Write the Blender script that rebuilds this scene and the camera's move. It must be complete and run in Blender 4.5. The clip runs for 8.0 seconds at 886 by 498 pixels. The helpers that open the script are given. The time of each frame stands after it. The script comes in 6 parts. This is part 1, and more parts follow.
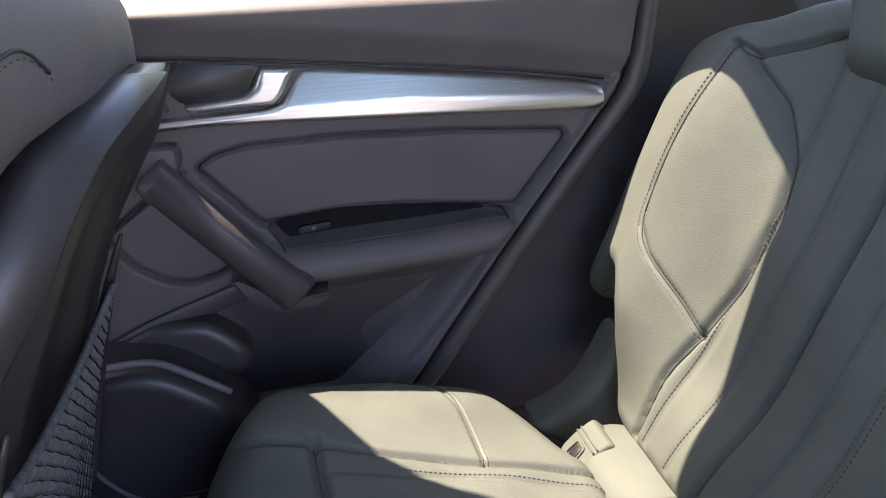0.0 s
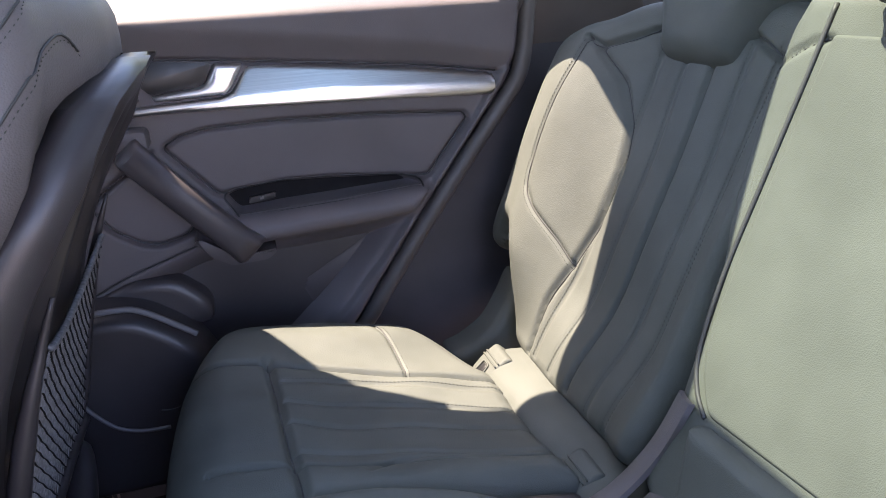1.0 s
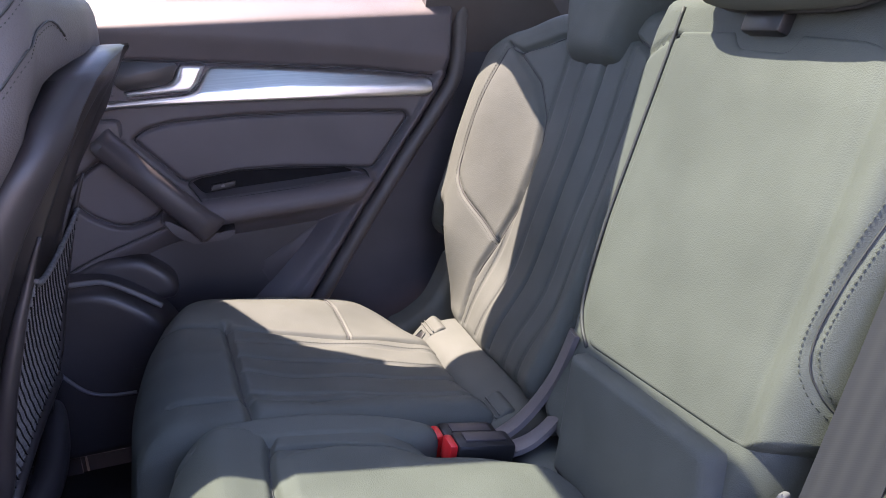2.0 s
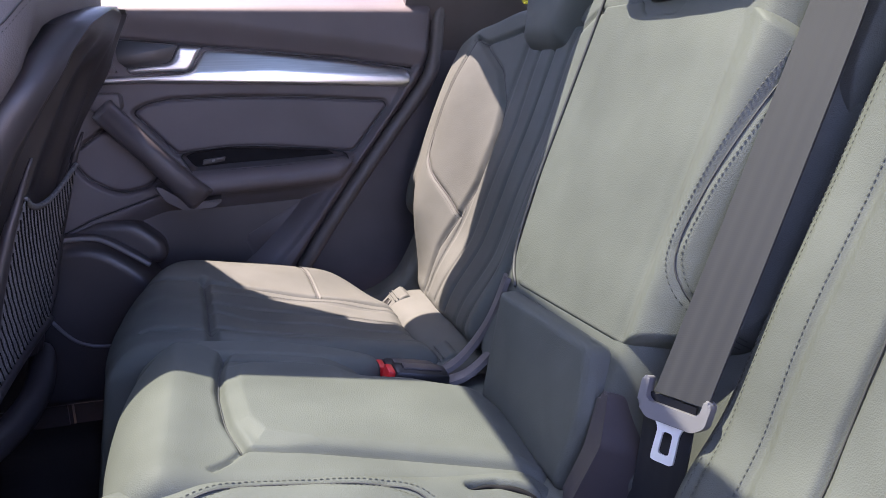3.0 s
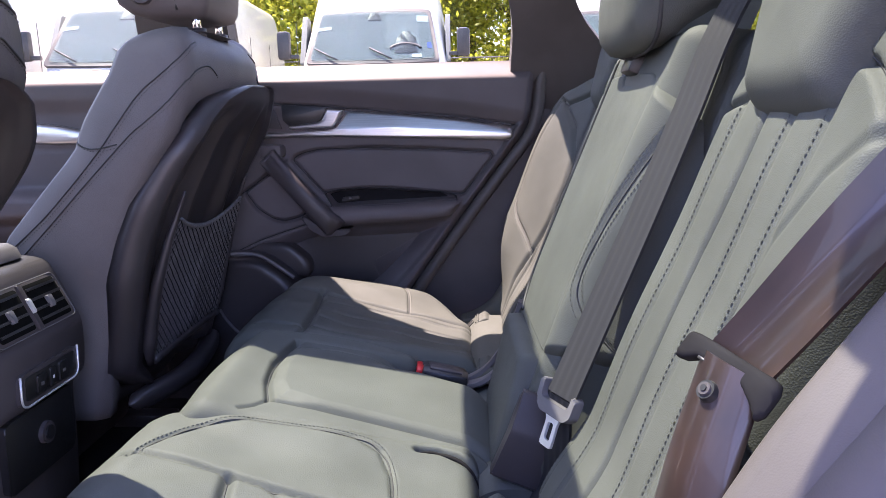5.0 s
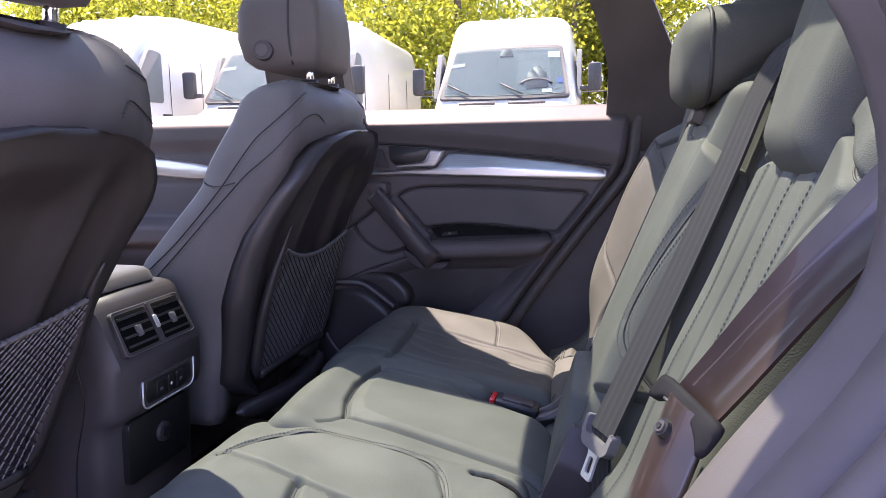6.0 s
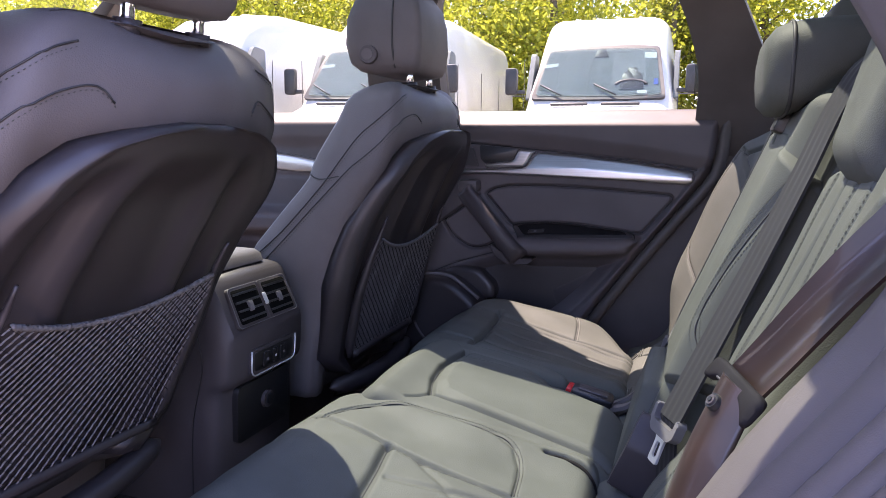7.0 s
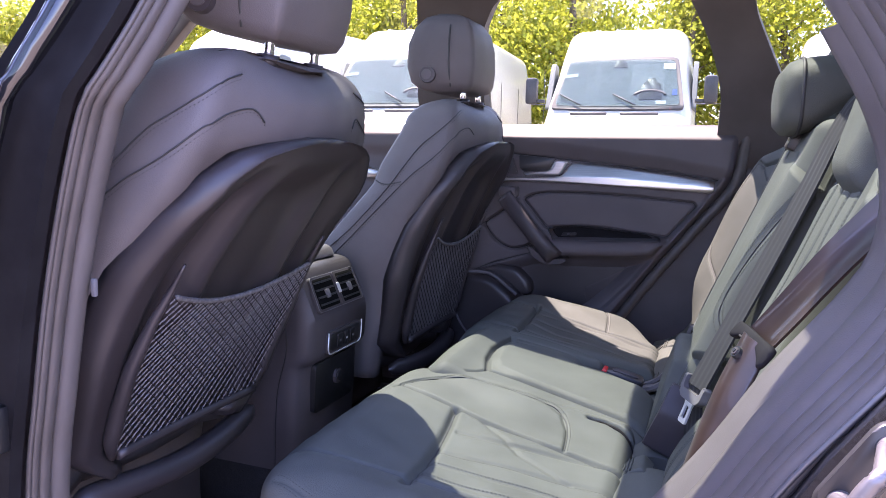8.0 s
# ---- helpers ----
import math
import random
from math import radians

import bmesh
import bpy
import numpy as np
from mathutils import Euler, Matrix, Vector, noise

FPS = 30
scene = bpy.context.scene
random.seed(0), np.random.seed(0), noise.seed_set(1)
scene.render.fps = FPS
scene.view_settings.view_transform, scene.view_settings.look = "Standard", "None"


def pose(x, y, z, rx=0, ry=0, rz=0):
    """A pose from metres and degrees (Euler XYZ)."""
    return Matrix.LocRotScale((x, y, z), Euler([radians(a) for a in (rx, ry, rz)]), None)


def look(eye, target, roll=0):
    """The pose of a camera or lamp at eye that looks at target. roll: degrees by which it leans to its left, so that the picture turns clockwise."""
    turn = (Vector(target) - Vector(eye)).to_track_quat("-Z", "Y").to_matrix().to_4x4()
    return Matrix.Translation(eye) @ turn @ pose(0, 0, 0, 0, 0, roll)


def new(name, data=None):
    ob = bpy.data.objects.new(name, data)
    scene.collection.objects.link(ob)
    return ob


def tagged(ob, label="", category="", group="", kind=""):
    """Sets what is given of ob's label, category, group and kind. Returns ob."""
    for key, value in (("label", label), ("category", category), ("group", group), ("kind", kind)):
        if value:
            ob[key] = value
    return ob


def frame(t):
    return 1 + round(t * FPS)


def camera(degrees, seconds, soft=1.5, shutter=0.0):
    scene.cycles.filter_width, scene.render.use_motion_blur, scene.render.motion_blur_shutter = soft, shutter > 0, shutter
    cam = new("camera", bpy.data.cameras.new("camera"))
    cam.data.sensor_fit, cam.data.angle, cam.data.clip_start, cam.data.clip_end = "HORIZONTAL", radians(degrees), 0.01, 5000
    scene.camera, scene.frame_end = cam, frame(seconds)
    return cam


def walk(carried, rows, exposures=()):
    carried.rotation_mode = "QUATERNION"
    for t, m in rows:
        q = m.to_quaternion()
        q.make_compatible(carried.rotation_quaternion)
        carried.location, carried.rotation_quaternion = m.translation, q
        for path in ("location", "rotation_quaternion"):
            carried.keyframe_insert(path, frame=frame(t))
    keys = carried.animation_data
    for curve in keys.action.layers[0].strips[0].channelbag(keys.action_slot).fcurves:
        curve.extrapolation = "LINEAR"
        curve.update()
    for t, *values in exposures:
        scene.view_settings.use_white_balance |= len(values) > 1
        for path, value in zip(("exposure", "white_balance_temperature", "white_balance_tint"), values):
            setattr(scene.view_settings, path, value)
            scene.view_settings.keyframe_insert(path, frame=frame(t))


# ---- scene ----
cam = camera(63.4, 8.0, 0.8)
PATH = [
    (0, (0.127, -0.156, 1.165), (0.5, 1.661, 0.419), -2.4),
    (0.5, (0.105, -0.269, 1.159), (0.554, 1.539, 0.432), -2.4),
    (1, (0.115, -0.378, 1.157), (0.622, 1.424, 0.452), -3.1),
    (1.5, (0.112, -0.461, 1.149), (0.684, 1.33, 0.467), -3.2),
    (3, (0.166, -0.682, 1.035), (0.718, 1.171, 0.524), -0.8),
    (3.5, (0.204, -0.743, 0.991), (0.694, 1.135, 0.51), -0.4),
    (4, (0.256, -0.819, 0.995), (0.639, 1.088, 0.531), -0.5),
    (4.2, (0.279, -0.849, 1.003), (0.606, 1.072, 0.551), -0.5),
    (5.3, (0.451, -0.948, 1.065), (0.242, 1.011, 0.721), -1.5),
    (5.5, (0.458, -0.964, 1.066), (0.196, 0.993, 0.747), -1.5),
    (6, (0.511, -0.983, 1.073), (0.068, 0.946, 0.786), -1.0),
    (6.5, (0.541, -0.998, 1.077), (-0.044, 0.893, 0.79), -0.4),
    (7, (0.531, -1.061, 1.076), (-0.14, 0.8, 0.786), 0.4),
    (7.5, (0.513, -1.169, 1.08), (-0.188, 0.682, 0.794), 0.9),
    (8, (0.521, -1.258, 1.083), (-0.187, 0.593, 0.81), 1.1),
]
walk(cam, [(t, look(eye, target, roll)) for t, eye, target, roll in PATH], [(0, 3.75, 6500, 30), (0.5, 4.0, 6450, 32), (1, 3.92, 6350, 35), (1.5, 3.8, 6250, 39), (3, 3.6, 6100, 47), (4, 3.45, 6050, 47), (5.5, 3.42, 6200, 47), (6.5, 3.14, 6250, 46), (7, 3.1, 6250, 45), (8, 3.44, 5980, 46)])

# ---------------------------------------------------------------- light
world = bpy.data.worlds.new("sky")
scene.world = world
world.use_nodes = True
wn = world.node_tree.nodes
sky = wn.new("ShaderNodeTexSky")
sky.sky_type = "NISHITA"
sky.sun_disc = False
SUN = Vector((-0.34, 0.21, 0.92)).normalized()
sky.sun_elevation = math.asin(SUN.z)
sky.sun_rotation = math.atan2(SUN.x, SUN.y)
world.node_tree.links.new(sky.outputs[0], wn["Background"].inputs[0])
wn["Background"].inputs[1].default_value = 0.14
sun_data = bpy.data.lights.new("sun", "SUN")
sun_data.energy, sun_data.angle, sun_data.color = 4.0, radians(0.5), (1.0, 0.92, 0.76)
sun = new("sun", sun_data)
sun.matrix_world = look(SUN * 30, (0, 0, 0))


# ---------------------------------------------------------------- materials
def material(name, colour, rough=0.5, metal=0.0, spec=0.5, sheen=0.0, coat=0.0):
    m = bpy.data.materials.new(name)
    m.use_nodes = True
    b = m.node_tree.nodes["Principled BSDF"]
    b.inputs["Base Color"].default_value = (*colour, 1)
    b.inputs["Roughness"].default_value = rough
    b.inputs["Metallic"].default_value = metal
    b.inputs["Specular IOR Level"].default_value = spec
    b.inputs["Sheen Weight"].default_value = sheen
    b.inputs["Sheen Roughness"].default_value = 0.4
    b.inputs["Coat Weight"].default_value = coat
    return m


def node(m, kind, **values):
    n = m.node_tree.nodes.new(kind)
    for key, value in values.items():
        n.inputs[key.replace("_", " ")].default_value = value
    return n


def link(m, a, b):
    m.node_tree.links.new(a, b)


def coords(m):
    return m.node_tree.nodes.new("ShaderNodeTexCoord").outputs["Object"]


def mottle(m, a, b, scale, low=0.35, high=0.65, detail=6, where=None):
    """Base colour between a and b by noise of that scale."""
    n = node(m, "ShaderNodeTexNoise", Scale=scale, Detail=detail)
    link(m, where or coords(m), n.inputs["Vector"])
    r = m.node_tree.nodes.new("ShaderNodeValToRGB")
    r.color_ramp.elements[0].position, r.color_ramp.elements[1].position = low, high
    r.color_ramp.elements[0].color, r.color_ramp.elements[1].color = (*a, 1), (*b, 1)
    link(m, n.outputs[0], r.inputs[0])
    link(m, r.outputs[0], m.node_tree.nodes["Principled BSDF"].inputs["Base Color"])
    return r


def rough_noise(m, a, b, scale):
    n = node(m, "ShaderNodeTexNoise", Scale=scale, Detail=4)
    link(m, coords(m), n.inputs["Vector"])
    r = node(m, "ShaderNodeMapRange", To_Min=a, To_Max=b)
    link(m, n.outputs[0], r.inputs[0])
    link(m, r.outputs[0], m.node_tree.nodes["Principled BSDF"].inputs["Roughness"])


def bump(m, fine, coarse, strength, distance=0.001, cells=True):
    """Fine relief of cells on a broader unevenness, at scales per metre."""
    where = coords(m)
    v = node(m, "ShaderNodeTexVoronoi", Scale=fine) if cells else node(m, "ShaderNodeTexNoise", Scale=fine, Detail=3)
    n = node(m, "ShaderNodeTexNoise", Scale=coarse, Detail=4)
    add = m.node_tree.nodes.new("ShaderNodeMath")
    link(m, where, v.inputs["Vector"])
    link(m, where, n.inputs["Vector"])
    link(m, v.outputs[0], add.inputs[0])
    link(m, n.outputs[0], add.inputs[1])
    b = node(m, "ShaderNodeBump", Strength=strength, Distance=distance)
    link(m, add.outputs[0], b.inputs["Height"])
    link(m, b.outputs[0], m.node_tree.nodes["Principled BSDF"].inputs["Normal"])
    return b


LEATHER = material("leather", (0.11, 0.11, 0.1), 0.62, spec=0.25)
mottle(LEATHER, (0.068, 0.073, 0.064), (0.087, 0.093, 0.082), 9)
rough_noise(LEATHER, 0.56, 0.74, 14)
bump(LEATHER, 820, 60, 0.28, 0.0007)
FRONT_LEATHER = material("front_leather", (0.06, 0.058, 0.055), 0.5, spec=0.3)
mottle(FRONT_LEATHER, (0.100, 0.089, 0.088), (0.125, 0.112, 0.111), 8)
rough_noise(FRONT_LEATHER, 0.46, 0.62, 12)
bump(FRONT_LEATHER, 620, 14, 0.25, 0.001)
THREAD = material("thread", (0.060, 0.063, 0.055), 0.85, spec=0.2)
SEAM = material("seam_piping", (0.03, 0.03, 0.03), 0.6)
SOFT = material("soft_touch_plastic", (0.045, 0.042, 0.044), 0.55, spec=0.4)
mottle(SOFT, (0.088, 0.076, 0.078), (0.112, 0.097, 0.100), 7)
bump(SOFT, 900, 40, 0.2, 0.0006)
HARD = material("hard_plastic", (0.03, 0.028, 0.03), 0.45, spec=0.45)
mottle(HARD, (0.046, 0.039, 0.040), (0.060, 0.051, 0.053), 11)
bump(HARD, 1300, 60, 0.12, 0.0004)
SHELL = material("seat_shell_plastic", (0.022, 0.021, 0.022), 0.42, spec=0.5)
mottle(SHELL, (0.028, 0.0235, 0.0245), (0.040, 0.034, 0.036), 6)
bump(SHELL, 1500, 30, 0.1, 0.0004)
BLACK = material("black_plastic", (0.012, 0.012, 0.013), 0.35)
rough_noise(BLACK, 0.32, 0.5, 60)
# dull black for guide and cords, also shade in pocket, slot and pillar gap
DULL_BLACK = material("dull_black_and_shade", (0.012, 0.011, 0.012), 0.8, spec=0.15)
mottle(DULL_BLACK, (0.010, 0.009, 0.010), (0.016, 0.015, 0.016), 25)
# near-black that stands for the shade inside the air ducts
DUCT_SHADE = material("duct_shade", (0.004, 0.004, 0.004), 0.9, spec=0.1)
SILVER = material("brushed_aluminium", (0.62, 0.61, 0.6), 0.36, metal=1.0)
stretch = SILVER.node_tree.nodes.new("ShaderNodeMapping")
stretch.inputs["Scale"].default_value = (6, 900, 900)
link(SILVER, coords(SILVER), stretch.inputs["Vector"])
mottle(SILVER, (0.58, 0.57, 0.56), (0.72, 0.71, 0.70), 1.0, 0.3, 0.7, 3, stretch.outputs[0])
CHROME = material("chrome", (0.75, 0.75, 0.76), 0.12, metal=1.0)
rough_noise(CHROME, 0.08, 0.18, 90)
STEEL = material("bright_steel", (0.8, 0.8, 0.8), 0.3, metal=0.6)
rough_noise(STEEL, 0.25, 0.4, 120)
DULL_STEEL = material("dull_steel", (0.13, 0.125, 0.13), 0.42, metal=0.7)
rough_noise(DULL_STEEL, 0.3, 0.48, 120)
GREY = material("grey_plastic", (0.13, 0.125, 0.13), 0.5, spec=0.3)
bump(GREY, 900, 60, 0.1, 0.0004)
RED = material("red_plastic", (0.62, 0.02, 0.02), 0.35)
rough_noise(RED, 0.3, 0.42, 100)
WEB = material("belt_webbing", (0.026, 0.0262, 0.0290), 0.62, spec=0.2, sheen=0.08)
wave = node(WEB, "ShaderNodeTexWave", Scale=260.0, Distortion=0.6)
wave.bands_direction = "DIAGONAL"
link(WEB, coords(WEB), wave.inputs["Vector"])
web_bump = node(WEB, "ShaderNodeBump", Strength=0.06, Distance=0.0003)
link(WEB, wave.outputs[0], web_bump.inputs["Height"])
link(WEB, web_bump.outputs[0], WEB.node_tree.nodes["Principled BSDF"].inputs["Normal"])
BROWN_WEB = material("dark_brown_webbing", (0.035, 0.022, 0.018), 0.42, sheen=0.05, coat=0.25)
mottle(BROWN_WEB, (0.019, 0.0098, 0.0072), (0.030, 0.0152, 0.011), 30)
CARPET = material("carpet", (0.022, 0.021, 0.023), 0.95, spec=0.1, sheen=0.05)
mottle(CARPET, (0.007, 0.0066, 0.008), (0.017, 0.016, 0.018), 300, 0.3, 0.7)
bump(CARPET, 700, 60, 0.9, 0.003, False)
RUBBER = material("rubber_seal", (0.05, 0.047, 0.052), 0.5)
mottle(RUBBER, (0.064, 0.055, 0.050), (0.082, 0.071, 0.066), 20)
bump(RUBBER, 500, 50, 0.25, 0.0006, False)
TRIM = material("pillar_trim", (0.075, 0.07, 0.074), 0.6)
mottle(TRIM, (0.078, 0.067, 0.062), (0.098, 0.085, 0.080), 10)
bump(TRIM, 900, 50, 0.15, 0.0005)
PAINT = material("black_car_paint", (0.006, 0.006, 0.007), 0.12, spec=0.5, coat=0.6)
rough_noise(PAINT, 0.06, 0.14, 40)
bump(PAINT, 7, 3, 0.12, 0.03, False)
FABRIC = material("headliner_fabric", (0.09, 0.085, 0.085), 0.95, sheen=0.3)
mottle(FABRIC, (0.08, 0.075, 0.075), (0.105, 0.1, 0.1), 400, 0.3, 0.7)
bump(FABRIC, 900, 60, 0.4, 0.001, False)
NET = material("net_cord", (0.10, 0.095, 0.095), 0.75)
mottle(NET, (0.085, 0.080, 0.080), (0.15, 0.143, 0.143), 200)
WHITE = material("white_van_paint", (0.78, 0.78, 0.77), 0.28, coat=0.6)
mottle(WHITE, (0.58, 0.58, 0.555), (0.65, 0.65, 0.63), 2.5)
VAN_GREY = material("van_black_plastic", (0.03, 0.03, 0.032), 0.5)
mottle(VAN_GREY, (0.025, 0.025, 0.027), (0.04, 0.04, 0.042), 8)
CAB = material("cab_interior", (0.24, 0.26, 0.26), 0.8)
mottle(CAB, (0.13, 0.15, 0.15), (0.165, 0.185, 0.185), 1.2)
PAPER = material("paper", (0.7, 0.7, 0.68), 0.7)
mottle(PAPER, (0.66, 0.66, 0.64), (0.74, 0.74, 0.72), 30)
BLUE = material("blue_tag", (0.03, 0.09, 0.5), 0.5)
GRAVEL = material("pale_gravel", (0.3, 0.28, 0.25), 0.9)
mottle(GRAVEL, (0.17, 0.145, 0.115), (0.28, 0.245, 0.20), 3)
bump(GRAVEL, 90, 4, 0.6, 0.01)
BARK = material("bark", (0.12, 0.095, 0.07), 0.9)
mottle(BARK, (0.08, 0.062, 0.045), (0.17, 0.14, 0.105), 12)
bump(BARK, 40, 6, 0.8, 0.02, False)
LEAF = bpy.data.materials.new("spring_leaves")
LEAF.use_nodes = True
leaf_b = LEAF.node_tree.nodes["Principled BSDF"]
leaf_b.inputs["Roughness"].default_value = 0.5
leaf_geo = LEAF.node_tree.nodes.new("ShaderNodeNewGeometry")
leaf_ramp = LEAF.node_tree.nodes.new("ShaderNodeValToRGB")
leaf_ramp.color_ramp.elements[0].color = (0.20, 0.25, 0.02, 1)
leaf_ramp.color_ramp.elements[1].color = (0.50, 0.50, 0.05, 1)
link(LEAF, leaf_geo.outputs["Random Per Island"], leaf_ramp.inputs[0])
link(LEAF, leaf_ramp.outputs[0], leaf_b.inputs["Base Color"])
leaf_tr = LEAF.node_tree.nodes.new("ShaderNodeBsdfTranslucent")
leaf_mix = LEAF.node_tree.nodes.new("ShaderNodeMixShader")
leaf_mix.inputs[0].default_value = 0.58
link(LEAF, leaf_ramp.outputs[0], leaf_tr.inputs["Color"])
link(LEAF, leaf_b.outputs[0], leaf_mix.inputs[1])
link(LEAF, leaf_tr.outputs[0], leaf_mix.inputs[2])
link(LEAF, leaf_mix.outputs[0], LEAF.node_tree.nodes["Material Output"].inputs["Surface"])
GRASS = material("grass", (0.07, 0.10, 0.02), 0.8)
mottle(GRASS, (0.05, 0.08, 0.015), (0.11, 0.13, 0.03), 1.5)


def pane_material(name, tint, gloss_low=0.035):
    """Thin sheet glass: clear in its tint, glossy at a slant."""
    m = bpy.data.materials.new(name)
    m.use_nodes = True
    t = m.node_tree
    t.nodes.remove(t.nodes["Principled BSDF"])
    clear = t.nodes.new("ShaderNodeBsdfTransparent")
    clear.inputs[0].default_value = (*tint, 1)
    gloss = t.nodes.new("ShaderNodeBsdfGlossy")
    gloss.inputs["Roughness"].default_value = 0.02
    face = t.nodes.new("ShaderNodeLayerWeight")
    face.inputs[0].default_value = 0.5
    power = t.nodes.new("ShaderNodeMath")
    power.operation = "POWER"
    power.inputs[1].default_value = 4.0
    share = node(m, "ShaderNodeMapRange", To_Min=gloss_low, To_Max=0.7)
    mix = t.nodes.new("ShaderNodeMixShader")
    link(m, face.outputs["Facing"], power.inputs[0])
    link(m, power.outputs[0], share.inputs[0])
    link(m, share.outputs[0], mix.inputs[0])
    link(m, clear.outputs[0], mix.inputs[1])
    link(m, gloss.outputs[0], mix.inputs[2])
    link(m, mix.outputs[0], t.nodes["Material Output"].inputs["Surface"])
    return m


GLASS = pane_material("side_glass", (0.745, 0.755, 0.695))
ROOF_GLASS = pane_material("tinted_roof_glass", (0.54, 0.60, 0.53))
VAN_GLASS = pane_material("windscreen_glass", (0.74, 0.81, 0.81), 0.04)


# ---------------------------------------------------------------- mesh helpers
def mesh_object(name, verts, faces, mat, smooth=True):
    me = bpy.data.meshes.new(name)
    me.from_pydata([tuple(v) for v in verts], [], faces)
    me.materials.append(mat)
    if smooth:
        me.polygons.foreach_set("use_smooth", [True] * len(me.polygons))
    me.update()
    return new(name, me)


def adopt(ob, parent, label=""):
    if parent:
        ob.parent = parent
        ob.matrix_parent_inverse = parent.matrix_world.inverted()
    return tagged(ob, label)


def part(name, bm, mat, parent, label="", smooth=True):
    """One bmesh as one mesh object under a thing or a part."""
    bmesh.ops.recalc_face_normals(bm, faces=bm.faces)
    me = bpy.data.meshes.new(name)
    bm.to_mesh(me)
    bm.free()
    me.materials.append(mat)
    if smooth:
        me.polygons.foreach_set("use_smooth", [True] * len(me.polygons))
        me.set_sharp_from_angle(angle=radians(40))
    return adopt(new(name, me), parent, label)


def thing(name, at, label, category, group="", kind=""):
    e = new(name)
    e.location = at
    e.empty_display_size = 0.05
    e.matrix_world = Matrix.Translation(at)
    return tagged(e, label, category, group, kind)


def spline(pts, n, closed=False):
    """Points evenly spread along a smooth curve through pts."""
    p = np.array(pts, float)
    k = len(p)
    out = []
    for i in range(k if closed else k - 1):
        a, b, c, d = (p[(i + j) % k] if closed else p[min(max(i + j, 0), k - 1)] for j in (-1, 0, 1, 2))
        t = np.linspace(0, 1, 16, endpoint=False)[:, None]
        out.append(0.5 * (2 * b + (c - a) * t + (2 * a - 5 * b + 4 * c - d) * t ** 2 + (3 * b - a - 3 * c + d) * t ** 3))
    out.append(p[:1] if closed else p[-1:])
    q = np.concatenate(out)
    s = np.concatenate([[0], np.cumsum(np.linalg.norm(np.diff(q, axis=0), axis=1))])
    at = np.linspace(0, s[-1], n + 1)[:-1] if closed else np.linspace(0, s[-1], n)
    return np.stack([np.interp(at, s, q[:, j]) for j in range(q.shape[1])], 1)


def rounded(pts, r, seg=5):
    """A closed polygon with its corners rounded; r is one radius or one for each corner."""
    p = np.array(pts, float)
    k = len(p)
    out = []
    for i in range(k):
        a, b, c = p[i - 1], p[i], p[(i + 1) % k]
        rr = r[i] if isinstance(r, (list, tuple)) else r
        u, v = a - b, c - b
        lu, lv = np.linalg.norm(u), np.linalg.norm(v)
        d = min(rr, lu * 0.48, lv * 0.48)
        s, e = b + u / lu * d, b + v / lv * d
        for t in np.linspace(0, 1, seg + 1):
            out.append((1 - t) ** 2 * s + 2 * t * (1 - t) * b + t * t * e)
    return np.array(out)


def evenly(loop, n):
    q = np.concatenate([loop, loop[:1]])
    s = np.concatenate([[0], np.cumsum(np.linalg.norm(np.diff(q, axis=0), axis=1))])
    at = np.linspace(0, s[-1], n + 1)[:-1]
    return np.stack([np.interp(at, s, q[:, j]) for j in range(q.shape[1])], 1)


def line_distance(uv, line):
    line = np.array(line, float)
    best = np.full(len(uv), 9.0)
    for a, b in zip(line[:-1], line[1:]):
        ab = b - a
        t = np.clip(((uv - a) @ ab) / max(ab @ ab, 1e-12), 0, 1)
        best = np.minimum(best, np.linalg.norm(uv - a - t[:, None] * ab, axis=1))
    return best


def inside_distance(uv, poly):
    """Signed distance to a closed polygon, positive inside."""
    p = np.array(poly, float)
    d = line_distance(uv, np.concatenate([p, p[:1]]))
    odd = np.zeros(len(uv), bool)
    for a, b in zip(p, np.roll(p, -1, axis=0)):
        if a[1] == b[1]:
            continue
        cross = ((a[1] > uv[:, 1]) != (b[1] > uv[:, 1])) & (uv[:, 0] < (b[0] - a[0]) * (uv[:, 1] - a[1]) / (b[1] - a[1]) + a[0])
        odd ^= cross
    return np.where(odd, d, -d)


def ramp(x, a, b):
    t = np.clip((x - a) / (b - a), 0, 1)
    return t * t * (3 - 2 * t)


class Plane:
    """A frame with two directions in the surface and its outward normal."""

    def __init__(self, origin, u, v, flip=False):
        self.o, self.u, self.v = np.array(origin, float), np.array(u, float), np.array(v, float)
        n = np.cross(self.u, self.v)
        self.n = -n if flip else n
        self.flip = flip

    def at(self, uv, n):
        uv = np.atleast_2d(uv)
        return self.o + uv[:, :1] * self.u + uv[:, 1:2] * self.v + np.reshape(n, (-1, 1)) * self.n


def pad_height(uv, outline, thick, radius, puff, grooves, bend):
    d = np.maximum(inside_distance(uv, outline), 0)
    h = thick * np.sqrt(np.maximum(1 - (1 - np.minimum(d / radius, 1)) ** 2, 0))
    h += puff * ramp(d, 0, 4 * radius + 0.02)
    if bend:
        h += bend(uv[:, 0], uv[:, 1])
    for line, width, depth in grooves:
        h -= depth * np.exp(-(line_distance(uv, line) / width) ** 2)
    return h


